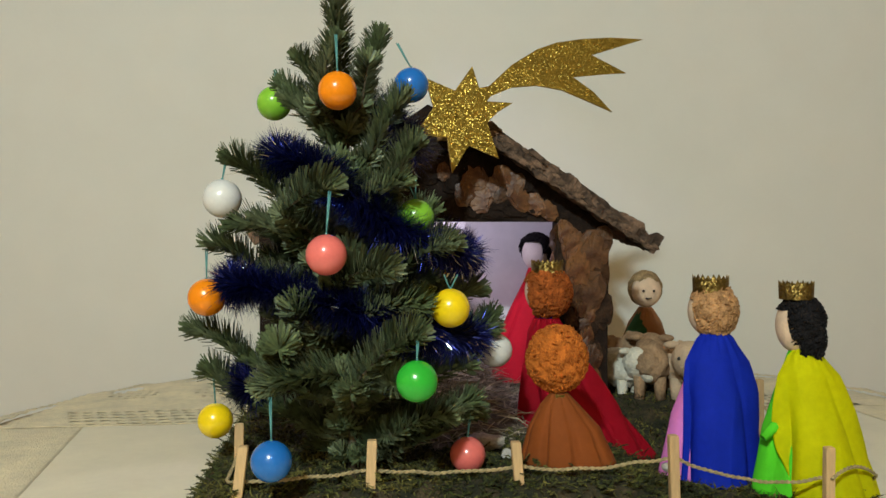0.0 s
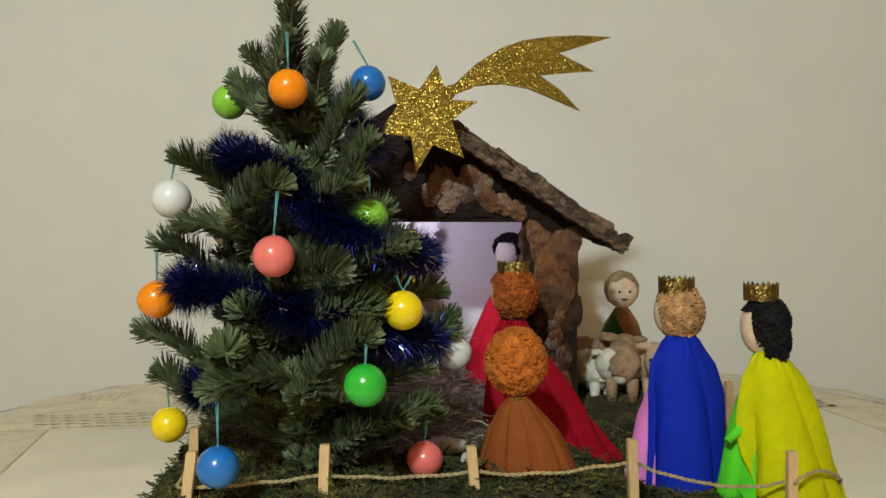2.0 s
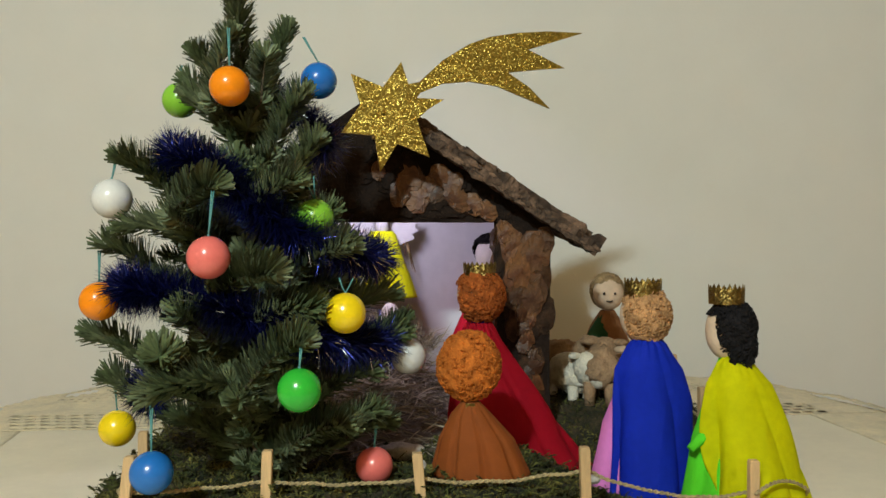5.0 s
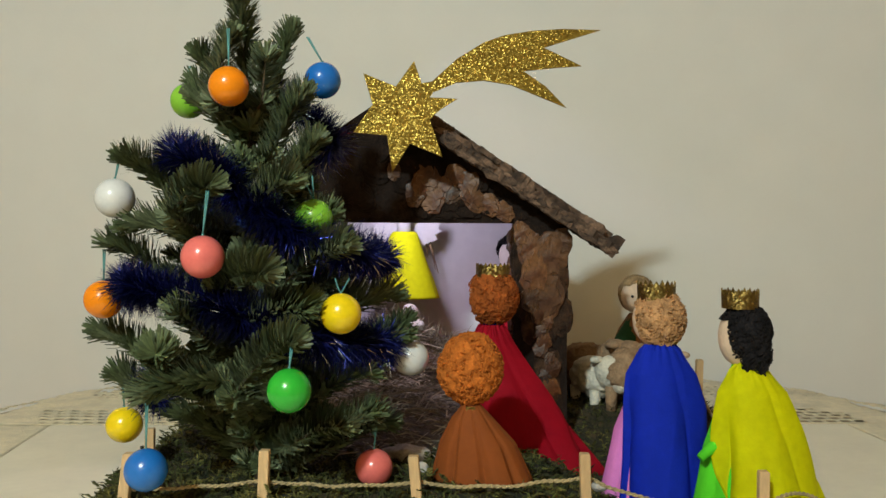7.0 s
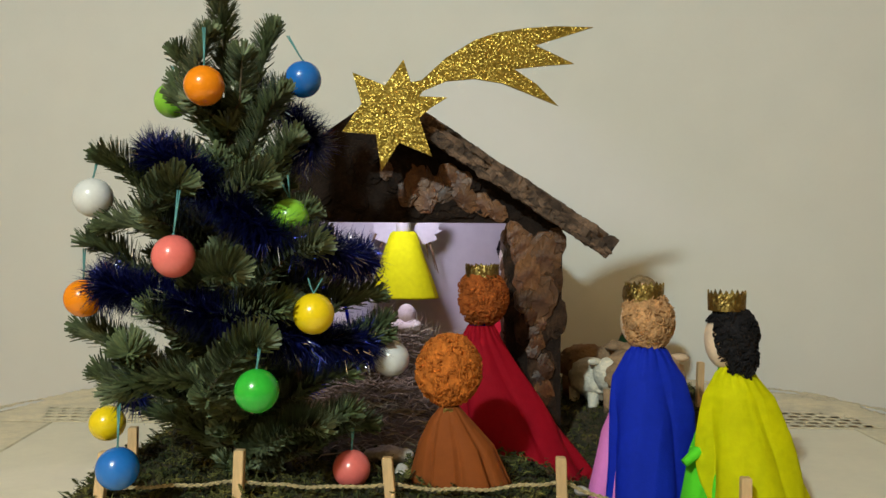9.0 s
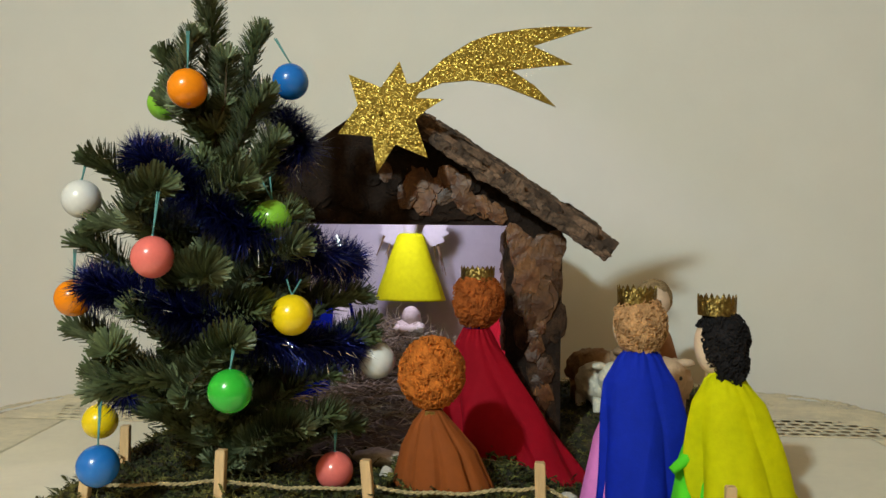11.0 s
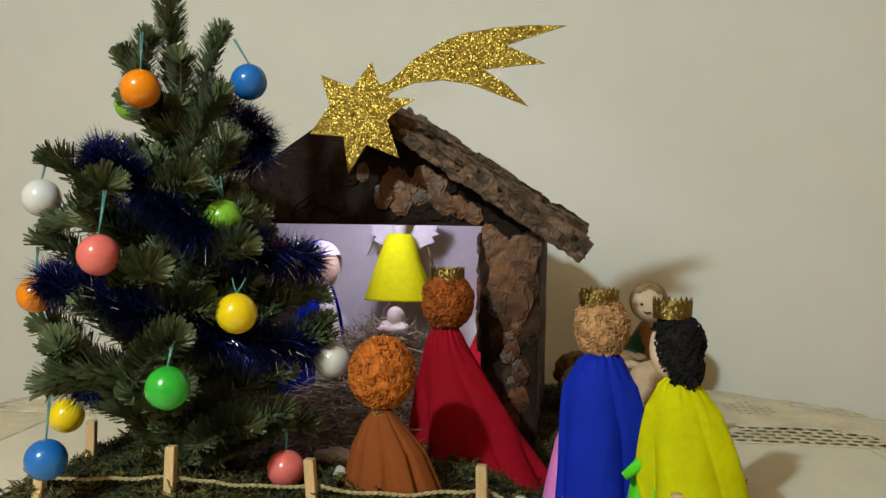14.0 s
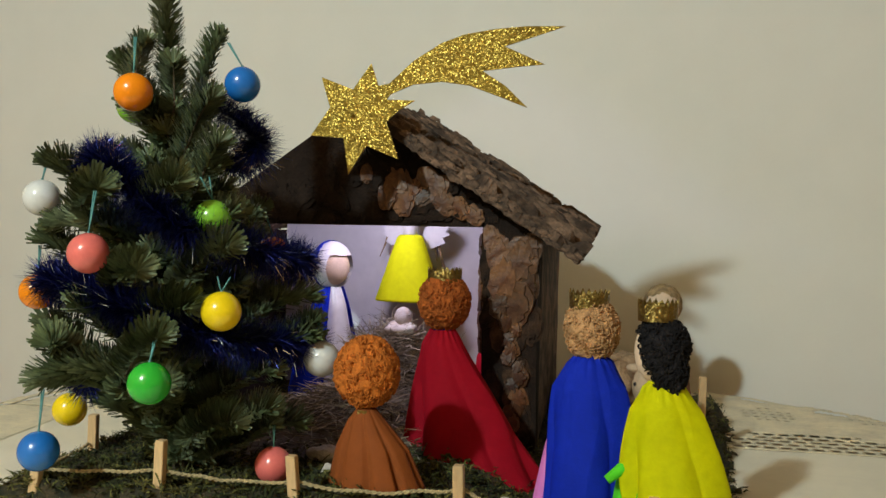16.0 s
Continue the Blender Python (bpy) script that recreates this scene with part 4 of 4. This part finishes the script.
tagged(ob, "thin dry straw stalks", kind="stuff")


def stone(place, r, seed, label):
    bm = bmesh.new()
    blob(bm, (0, 0, 0), r, 0, min(r) * 0.5, 55, 3, seed=seed)
    ob = link("stone", bm, STONE)
    ob.location = place
    tagged(ob, label, "stone", "stones in the moss")


stone((0.048, 1.05, 0.058), (0.026, 0.016, 0.011), 3, "pale rough stone lying in the moss beside the straw")
stone((0.075, 0.99, 0.052), (0.008, 0.007, 0.013), 8, "small grey leaf-like stone in the moss")
stone((0.27, 1.02, 0.035), (0.009, 0.007, 0.006), 12, "small white pebble in the moss")

# ---- figures ----


def crown(bm, c, r, h, mi):
    """A foil band with cut points."""
    n = 40
    lo, hi = [], []
    for k in range(n):
        a = 2 * math.pi * k / n
        z = c[2] + h * ((1.0, 0.93)[k % 3 == 0] if k % 2 else 0.70)
        lo.append([bm.verts.new((c[0] + q * math.cos(a), c[1] + q * math.sin(a), c[2])) for q in (r, r - 0.0008)])
        hi.append([bm.verts.new((c[0] + q * math.cos(a), c[1] + q * math.sin(a), z)) for q in (r * 1.03, r * 1.03 - 0.0008)])
    for k in range(n):
        j = (k + 1) % n
        for q in ((lo[k][0], lo[j][0], hi[j][0], hi[k][0]), (lo[j][1], lo[k][1], hi[k][1], hi[j][1]), (hi[k][0], hi[j][0], hi[j][1], hi[k][1])):
            bm.faces.new(q).material_index = mi


def folds(count, depth, phase=0.0):
    """Hanging folds: creases and rolls that each run their own way down and deepen towards the hem, gathers at the neck."""
    rn = random.Random(int(phase * 100) + count * 7)
    lines = [(2 * math.pi * (k + rn.uniform(-0.35, 0.35)) / count, rn.uniform(0.13, 0.30), depth * rn.uniform(0.6, 1.3) * (-1 if k % 3 != 1 else 0.8), rn.uniform(-0.55, 0.55), rn.uniform(0.0, 0.35)) for k in range(count)]

    def fold(a, s):
        t = 1 - s
        c, d = math.cos(a), math.sin(a)
        total = 0.0
        for at, wide, deep, drift, start in lines:
            x = (a - at - drift * t + 0.10 * noise.noise(Vector((at * 3, t * 3, phase))) + math.pi) % (2 * math.pi) - math.pi
            x = abs(x) / wide
            if x < 4:
                total += deep * step(start, start + 0.5, t) * (0.55 * math.exp(-1.5 * x) + 0.45 * math.exp(-x * x))
        gather = 0.06 * math.sin(17 * a + 4 * phase + 2 * noise.noise(Vector((c * 3, d * 3, 1)))) * step(0.62, 0.94, s)
        crease = 0.035 * (0.35 - abs(noise.noise(Vector((c * 2.6 + t * 1.4, d * 2.6, t * 2.2 + phase)))))
        return 1 + total + gather + crease
    return fold


def curls(bm, c, r, count, mi, keep, seed, thick=0.0009, wide=0.0034):
    """Small loops of wool standing off a head of hair."""
    rn = random.Random(seed)
    c = Vector(c)
    made = 0
    while made < count:
        n = Vector((rn.gauss(0, 1), rn.gauss(0, 1), rn.gauss(0, 1))).normalized()
        p = Vector((n.x * r[0], n.y * r[1], n.z * r[2]))
        if not keep(p):
            continue
        made += 1
        s = n.orthogonal().normalized()
        s = (Matrix.Rotation(rn.uniform(0, 2 * math.pi), 3, n) @ s).normalized()
        u = n.cross(s)
        w = wide * rn.uniform(0.6, 1.25)
        a0, sweep = rn.uniform(-0.6, 0.3), rn.uniform(3.2, 5.2)
        pts = []
        for k in range(6):
            a = a0 + sweep * k / 5
            pts.append(c + p * 0.98 + s * w * math.cos(a) * 0.8 + n * (w * 0.55 * math.sin(a) + 0.0006) + u * w * 0.35 * (k / 5 - 0.5) * 2)
        tube(bm, pts, thick * rn.uniform(0.8, 1.25), thick * 0.7, 4, mi, cap=False)


def pleats(count, depth):
    """Flat pleats with narrow creases."""
    return lambda a, s: 1 + depth * (1 - 0.7 * s) * (min(1.0, abs(math.sin(count * a / 2 + 0.4 * noise.noise(Vector((math.cos(a), math.sin(a), 0.3))))) * 2.2) - 0.8) + 0.03 * noise.noise(Vector((math.cos(a) * 2, math.sin(a) * 2, s)))


def dressed(name, label, place, mats, dress, cape, head, hair, face, crown_at=None, extra=None, dress_folds=(9, 0.10), cape_folds=(8, 0.06), cape_arc=None, curl=0.0065, rough=0.0035, open_face=0.55, pleated=False, swept=0.0, dress_turn=0.0):
    """A doll in one mesh: dress, cape, head, woolly hair and crown."""
    bm = bmesh.new()
    if dress:
        lathe(bm, smooth_rings(dress, 8), 96 if pleated else 72, 0, pleats(*dress_folds) if pleated else folds(*dress_folds))
        if dress_turn:
            bmesh.ops.rotate(bm, verts=bm.verts[:], cent=(0, 0, 0), matrix=Matrix.Rotation(radians(dress_turn), 3, "Z"))
    if cape:
        before = set(bm.faces)
        lathe(bm, smooth_rings(cape, 12), 130, 1, folds(*cape_folds, 1.3), cap=False, arc=cape_arc, swept=swept)
        got = [f for f in bm.faces if f not in before]
        bmesh.ops.solidify(bm, geom=got, thickness=0.0012)
    (hc, hr), (wc, wr) = head, hair
    blob(bm, hc, [v * 0.95 for v in hr], 2, sub=4)
    f = Vector((math.cos(radians(face)), math.sin(radians(face)), -0.12)).normalized()
    for c, r in [(wc, wr)] if not isinstance(wr, list) else zip(wc, wr):
        blob(bm, c, r, 3, rough, 90, 5, keep=lambda p, q=r: p.normalized().dot(f) < open_face or p.z > q[2] * 0.42, seed=len(name) + r[0] * 900, curl=curl)
        if curl > 0.003:
            curls(bm, c, r, int(480000 * r[0] * r[2]), 3, lambda p, q=r: p.normalized().dot(f) < open_face - 0.05 or p.z > q[2] * 0.45, len(label) + int(r[0] * 1e5))
    if crown_at:
        crown(bm, *crown_at, 4)
    if extra:
        extra(bm)
    ob = link(name, bm, mats, smooth=False)
    ob.location = place
    return tagged(ob, label, "doll")


# brown-haired child doll in front
def collar(bm):
    vs = box(bm, -0.018, -0.008, -0.0155, -0.0125, 0.070, 0.079)
    for f in {f for v in vs for f in v.link_faces}:
        f.material_index = 4


dressed("doll", "rust-haired doll in a pleated rust-brown cloth dress, seen from behind", (0.143, 0.965, 0.056), [RUST_CLOTH, RUST_CLOTH, SKIN, RUST_HAIR, CROWN],
        [(0.0, 0.053, 0.035, -0.002, 0), (0.04, 0.039, 0.027, -0.006, -0.003), (0.066, 0.0215, 0.016, -0.011, -0.006), (0.080, 0.0095, 0.0095, -0.012, -0.006)], None,
        ((-0.014, 0.006, 0.114), (0.029, 0.027, 0.034)), ((-0.0145, 0.0, 0.117), (0.0335, 0.032, 0.037)), 90, None, collar, dress_folds=(9, 0.22), pleated=True, dress_turn=-8)
# king in red
dressed("doll", "crowned king doll with red-brown wool hair and a long crimson cape", (0.150, 1.180, 0.030), [BLUE_CLOTH, RED_CLOTH, SKIN, RED_HAIR, CROWN],
        [(-0.022, 0.052, 0.045, 0.01, 0.01), (0.08, 0.036, 0.03, 0.0, 0.01), (0.15, 0.018, 0.018, -0.008, 0.006), (0.17, 0.012, 0.012, -0.008, 0.006)],
        [(-0.022, 0.090, 0.066, 0.044, -0.014), (0.04, 0.066, 0.050, 0.026, -0.008), (0.10, 0.044, 0.036, 0.008, 0), (0.15, 0.026, 0.024, -0.006, 0.003), (0.168, 0.016, 0.016, -0.007, 0.004)],
        ((-0.010, 0.01, 0.205), (0.028, 0.027, 0.034)), ((-0.006, 0.004, 0.203), (0.0335, 0.033, 0.036)), 150, ((-0.006, 0.005, 0.229), 0.0215, 0.019), cape_arc=(-215, 70), cape_folds=(8, 0.23), open_face=0.5)
# king in blue
dressed("doll", "crowned king doll with tan wool hair and royal blue cape", (0.345, 1.095, 0.003), [PINK_CLOTH, BLUE_CLOTH, SKIN, TAN_HAIR, CROWN],
        [(0.0, 0.052, 0.048, -0.012, 0.008), (0.08, 0.042, 0.036, -0.006, 0.006), (0.15, 0.024, 0.022, 0, 0.004), (0.19, 0.012, 0.012, 0, 0.002)],
        [(0.0, 0.056, 0.056, 0.0, -0.006), (0.06, 0.054, 0.050, 0.0, -0.004), (0.11, 0.049, 0.044, 0, -0.002), (0.150, 0.041, 0.036, -0.001, 0), (0.178, 0.026, 0.024, -0.001, 0), (0.189, 0.014, 0.014, -0.001, 0)],
        ((-0.004, 0.006, 0.212), (0.0275, 0.026, 0.034)), ((0.0, 0.0, 0.213), (0.0305, 0.030, 0.036)), 142, ((-0.003, 0.001, 0.236), 0.0220, 0.0225), cape_arc=(-155, 66), cape_folds=(8, 0.22), open_face=0.5)


def sleeve(bm):
    tube(bm, [(-0.02, 0.0, 0.098), (-0.042, -0.012, 0.084), (-0.056, -0.016, 0.072)], 0.008, 0.005, 8, 0)


# king in yellow
dressed("doll", "crowned king doll with black wool hair and lime yellow cape", (0.432, 1.02, 0.002), [GREEN_CLOTH, LIME_CLOTH, SKIN, BLACK_HAIR, CROWN],
        [(0.0, 0.051, 0.044, -0.006, 0.011), (0.08, 0.038, 0.032, -0.007, 0.008), (0.14, 0.023, 0.021, -0.006, 0.004), (0.175, 0.011, 0.011, -0.006, 0.002)],
        [(0.0, 0.066, 0.058, 0.016, -0.004), (0.05, 0.056, 0.049, 0.012, -0.003), (0.10, 0.045, 0.038, 0.006, -0.002), (0.145, 0.034, 0.029, 0.001, 0), (0.168, 0.021, 0.019, -0.003, 0), (0.176, 0.011, 0.011, -0.004, 0)],
        ((-0.012, 0.004, 0.203), (0.0225, 0.025, 0.034)), ([(-0.006, 0.0, 0.208), (0.001, -0.006, 0.186)], [(0.0270, 0.027, 0.031), (0.0185, 0.018, 0.028)]), 152, ((-0.011, 0.002, 0.234), 0.0195, 0.022), sleeve, cape_arc=(-168, 78), cape_folds=(8, 0.21), open_face=0.42, swept=30)


def feathers(bm):
    for sgn in (-1, 1):
        out = [(0.008, 0.100), (0.018, 0.126), (0.036, 0.136), (0.060, 0.128), (0.055, 0.119), (0.063, 0.114), (0.050, 0.108), (0.055, 0.100), (0.040, 0.094), (0.026, 0.088), (0.014, 0.090)]
        for y0, mi in ((0.026, 4),):
            a = [bm.verts.new((sgn * x, y0, z)) for x, z in out]
            b = [bm.verts.new((sgn * x, y0 + 0.002, z)) for x, z in out]
            fs = [bm.faces.new(a), bm.faces.new(b[::-1])]
            for i in range(len(a)):
                j = (i + 1) % len(a)
                fs.append(bm.faces.new((a[j], a[i], b[i], b[j])))
            for f in fs:
                f.material_index = mi
    r = random.Random(4)
    for sgn in (-1, 1):
        for k in range(4):
            x = sgn * r.uniform(0.032, 0.062)
            z = r.uniform(0.10, 0.13)
            tube(bm, [(x * 0.8, 0.031, z), (x, 0.033 + r.uniform(0, 0.004), z - 0.03), (x + sgn * r.uniform(-0.006, 0.012), 0.034, z - r.uniform(0.045, 0.075))], 0.0028, 0.0006, 5, 3)
    lathe(bm, [(0.110, 0.012, 0.012, 0, 0), (0.150, 0.011, 0.011, 0, 0)], 24, 4)


dressed("angel_doll", "hanging angel doll in a neon yellow dress with white felt wings", (-0.018, 1.505, 0.207), [YELLOW_CLOTH, YELLOW_CLOTH, PALE, BROWN_HAIR, WHITE_CLOTH],
        [(0.0, 0.060, 0.036, 0.0, 0), (0.04, 0.047, 0.031, 0, 0), (0.08, 0.033, 0.024, 0, 0), (0.108, 0.023, 0.017, 0, 0), (0.113, 0.017, 0.013, 0, 0)], None,
        ((0, 0, 0.172), (0.022, 0.022, 0.024)), ((0, 0.006, 0.176), (0.026, 0.024, 0.027)), 270, None, feathers, dress_folds=(7, 0.05))


def mantle(bm):
    f = Vector((math.cos(radians(335)), math.sin(radians(335)), 0))
    blob(bm, (-0.002, 0.004, 0.225), (0.0350, 0.0350, 0.0415), 1, 0.0006, 60, 4, keep=lambda p: p.normalized().dot(f) < (0.05 if p.z > 0.012 else -0.3))


dressed("mother_doll", "white-robed doll with blue mantle and white veil in the stable", (-0.128, 1.43, 0.042), [WHITE_CLOTH, BLUE_CLOTH, SKIN, WHITE_CLOTH, WHITE_CLOTH],
        [(0.0, 0.036, 0.034, 0.012, 0), (0.08, 0.028, 0.026, 0.012, 0), (0.16, 0.017, 0.017, 0.008, 0), (0.19, 0.011, 0.011, 0.004, 0)],
        [(0.0, 0.064, 0.054, -0.010, 0.004), (0.08, 0.052, 0.044, -0.008, 0.004), (0.15, 0.034, 0.032, -0.003, 0.003), (0.19, 0.018, 0.018, 0, 0.002)],
        ((0.006, -0.002, 0.222), (0.026, 0.026, 0.031)), ((0.0, 0.003, 0.225), (0.0335, 0.0335, 0.040)), 335, None, mantle, cape_arc=(12, 288), curl=0.0, rough=0.0005, open_face=0.52)
dressed("father_doll", "dark-haired doll in a crimson robe inside the stable", (0.166, 1.545, 0.044), [RED_CLOTH, BROWN_FELT, PALE, BLACK_HAIR, CROWN],
        [(0.0, 0.050, 0.033, -0.027, 0), (0.07, 0.043, 0.032, -0.028, 0), (0.14, 0.030, 0.027, -0.012, 0), (0.19, 0.018, 0.018, 0, 0), (0.21, 0.011, 0.011, 0, 0)], None,
        ((0, 0, 0.235), (0.025, 0.025, 0.031)), ((0.002, 0.004, 0.244), (0.029, 0.029, 0.027)), 230)


def swaddle(bm):
    blob(bm, (-0.010, -0.004, -0.004), (0.014, 0.011, 0.009), 2, 0.002, 70, sub=3)
    blob(bm, (0.010, -0.004, -0.006), (0.014, 0.012, 0.009), 2, 0.002, 70, sub=3)
    blob(bm, (0.0, 0.004, -0.009), (0.024, 0.026, 0.011), 2, 0.003, 60, sub=3)
    tube(bm, [(-0.016, -0.010, -0.006), (-0.022, -0.016, -0.012)], 0.006, 0.005, 8, 2)
    tube(bm, [(0.016, -0.010, -0.006), (0.020, -0.018, -0.010)], 0.006, 0.005, 8, 2)


dressed("baby_doll", "small white baby doll lying on the straw", (0.004, 1.415, 0.178), [WHITE_CLOTH, WHITE_CLOTH, PALE, PALE, WHITE_CLOTH], None, None,
        ((0, 0, 0.008), (0.014, 0.014, 0.016)), ((0, 0.002, 0.010), (0.0143, 0.0143, 0.0162)), 270, None, swaddle, curl=0, rough=0)


def vest(bm):
    lathe(bm, smooth_rings([(0.055, 0.036, 0.024, -0.018, -0.018), (0.09, 0.026, 0.018, -0.012, -0.014), (0.122, 0.012, 0.010, -0.004, -0.004)], 4), 24, 4)


def shepherd_face(bm):
    vest(bm)
    for sx in (-0.0115, 0.0085):
        blob(bm, (sx, -0.0335, 0.163), (0.0026, 0.0022, 0.0026), 5, sub=2)
    tube(bm, [(-0.007, -0.0325, 0.1495), (-0.0015, -0.0335, 0.148), (0.004, -0.0325, 0.1495)], 0.0013, 0.0013, 6, 5)


dressed("shepherd_doll", "small shepherd doll with brown hair, green vest and brown coat", (0.393, 1.665, 0.042), [BROWN_FELT, BROWN_FELT, SKIN, BROWN_HAIR, DARKGREEN, DARK],
        [(0.0, 0.052, 0.045, 0, 0), (0.06, 0.045, 0.04, 0, 0), (0.1, 0.032, 0.028, 0, 0), (0.13, 0.012, 0.012, 0, 0)], None,
        ((0, -0.004, 0.162), (0.031, 0.030, 0.034)), ((0.0, 0.003, 0.166), (0.0332, 0.0315, 0.0350)), 264, None, shepherd_face, curl=0.0015, rough=0.0012, open_face=0.5)


def sheep(place, fleece, turn, size, label):
    """A soft toy sheep in one mesh."""
    bm = bmesh.new()
    blob(bm, (0, 0, 0.045), (0.042, 0.026, 0.028), 0, 0.005, 90, 4, seed=place[0] * 50, curl=0.003)
    blob(bm, (0.042, 0, 0.056), (0.025, 0.0215, 0.024), 0, 0.0012, 90, 4, seed=3)
    blob(bm, (0.061, 0, 0.044), (0.014, 0.0125, 0.0135), 0, sub=3)
    for s in (-1, 1):
        blob(bm, (0.034, s * 0.020, 0.074), (0.006, 0.011, 0.005), 0, sub=2)
        blob(bm, (0.0585, s * 0.0155, 0.060), (0.0024, 0.0024, 0.0024), 1, sub=2)
        for x in (-0.024, 0.022):
            tube(bm, [(x, s * 0.013, 0.03), (x, s * 0.013, 0.0)], 0.008, 0.007, 8, 0)
    ob = link("toy_sheep", bm, [fleece, DARK])
    ob.matrix_basis = pose(*place, 0, 0, turn) @ Matrix.Diagonal((size, size, size, 1))
    tagged(ob, label, "toy sheep", "sheep by the stable")


sheep((0.298, 1.455, 0.036), WOOL_WHITE, -58, 1.15, "white fleecy toy sheep standing on the moss")
sheep((0.292, 1.535, 0.044), WOOL_TAN, -12, 1.2, "tan fleecy toy sheep behind the white one")
sheep((0.345, 1.425, 0.044), WOOL_TAN, 75, 1.25, "brownish fleecy toy sheep beside the white one")
sheep((0.402, 1.43, 0.038), WOOL_PEACH, -96, 1.3, "smooth peach-tan felt toy sheep behind the kings")

# ---- small blue lights in the fir ----
LED = bpy.data.materials.new("blue_led")
LED.use_nodes = True
LED.node_tree.nodes["Principled BSDF"].inputs["Emission Color"].default_value = (0.05, 0.1, 1.0, 1)
LED.node_tree.nodes["Principled BSDF"].inputs["Emission Strength"].default_value = 45.0
for p in LED_PLACES:
    led = thing("led_light", p, "tiny blue LED bulb glowing deep in the tinsel", "light bulb", "blue lights in the fir")
    bm = bmesh.new()
    blob(bm, (0, 0, 0), (0.0022, 0.0022, 0.0032), sub=2)
    part("bulb", bm, LED, led)
    bm = bmesh.new()
    lathe(bm, [(0.002, 0.0018, 0.0018, 0, 0), (0.008, 0.0014, 0.0014, 0, 0)], 8)
    part("socket", bm, STRING, led)

# ---- ceiling lamp behind the camera ----
lampthing = thing("ceiling_lamp", (LAMP[0], LAMP[1], 1.75), "white ceiling lamp with a bare warm bulb", "lamp")
bm = bmesh.new()
lathe(bm, [(-0.012, 0.06, 0.06, 0, 0), (0.0, 0.062, 0.062, 0, 0)], 32)
part("rose", bm, WALL, lampthing)
bm = bmesh.new()
tube(bm, [(0, 0, -0.012), (0, 0, -0.16)], 0.008)
part("stem", bm, WALL, lampthing)
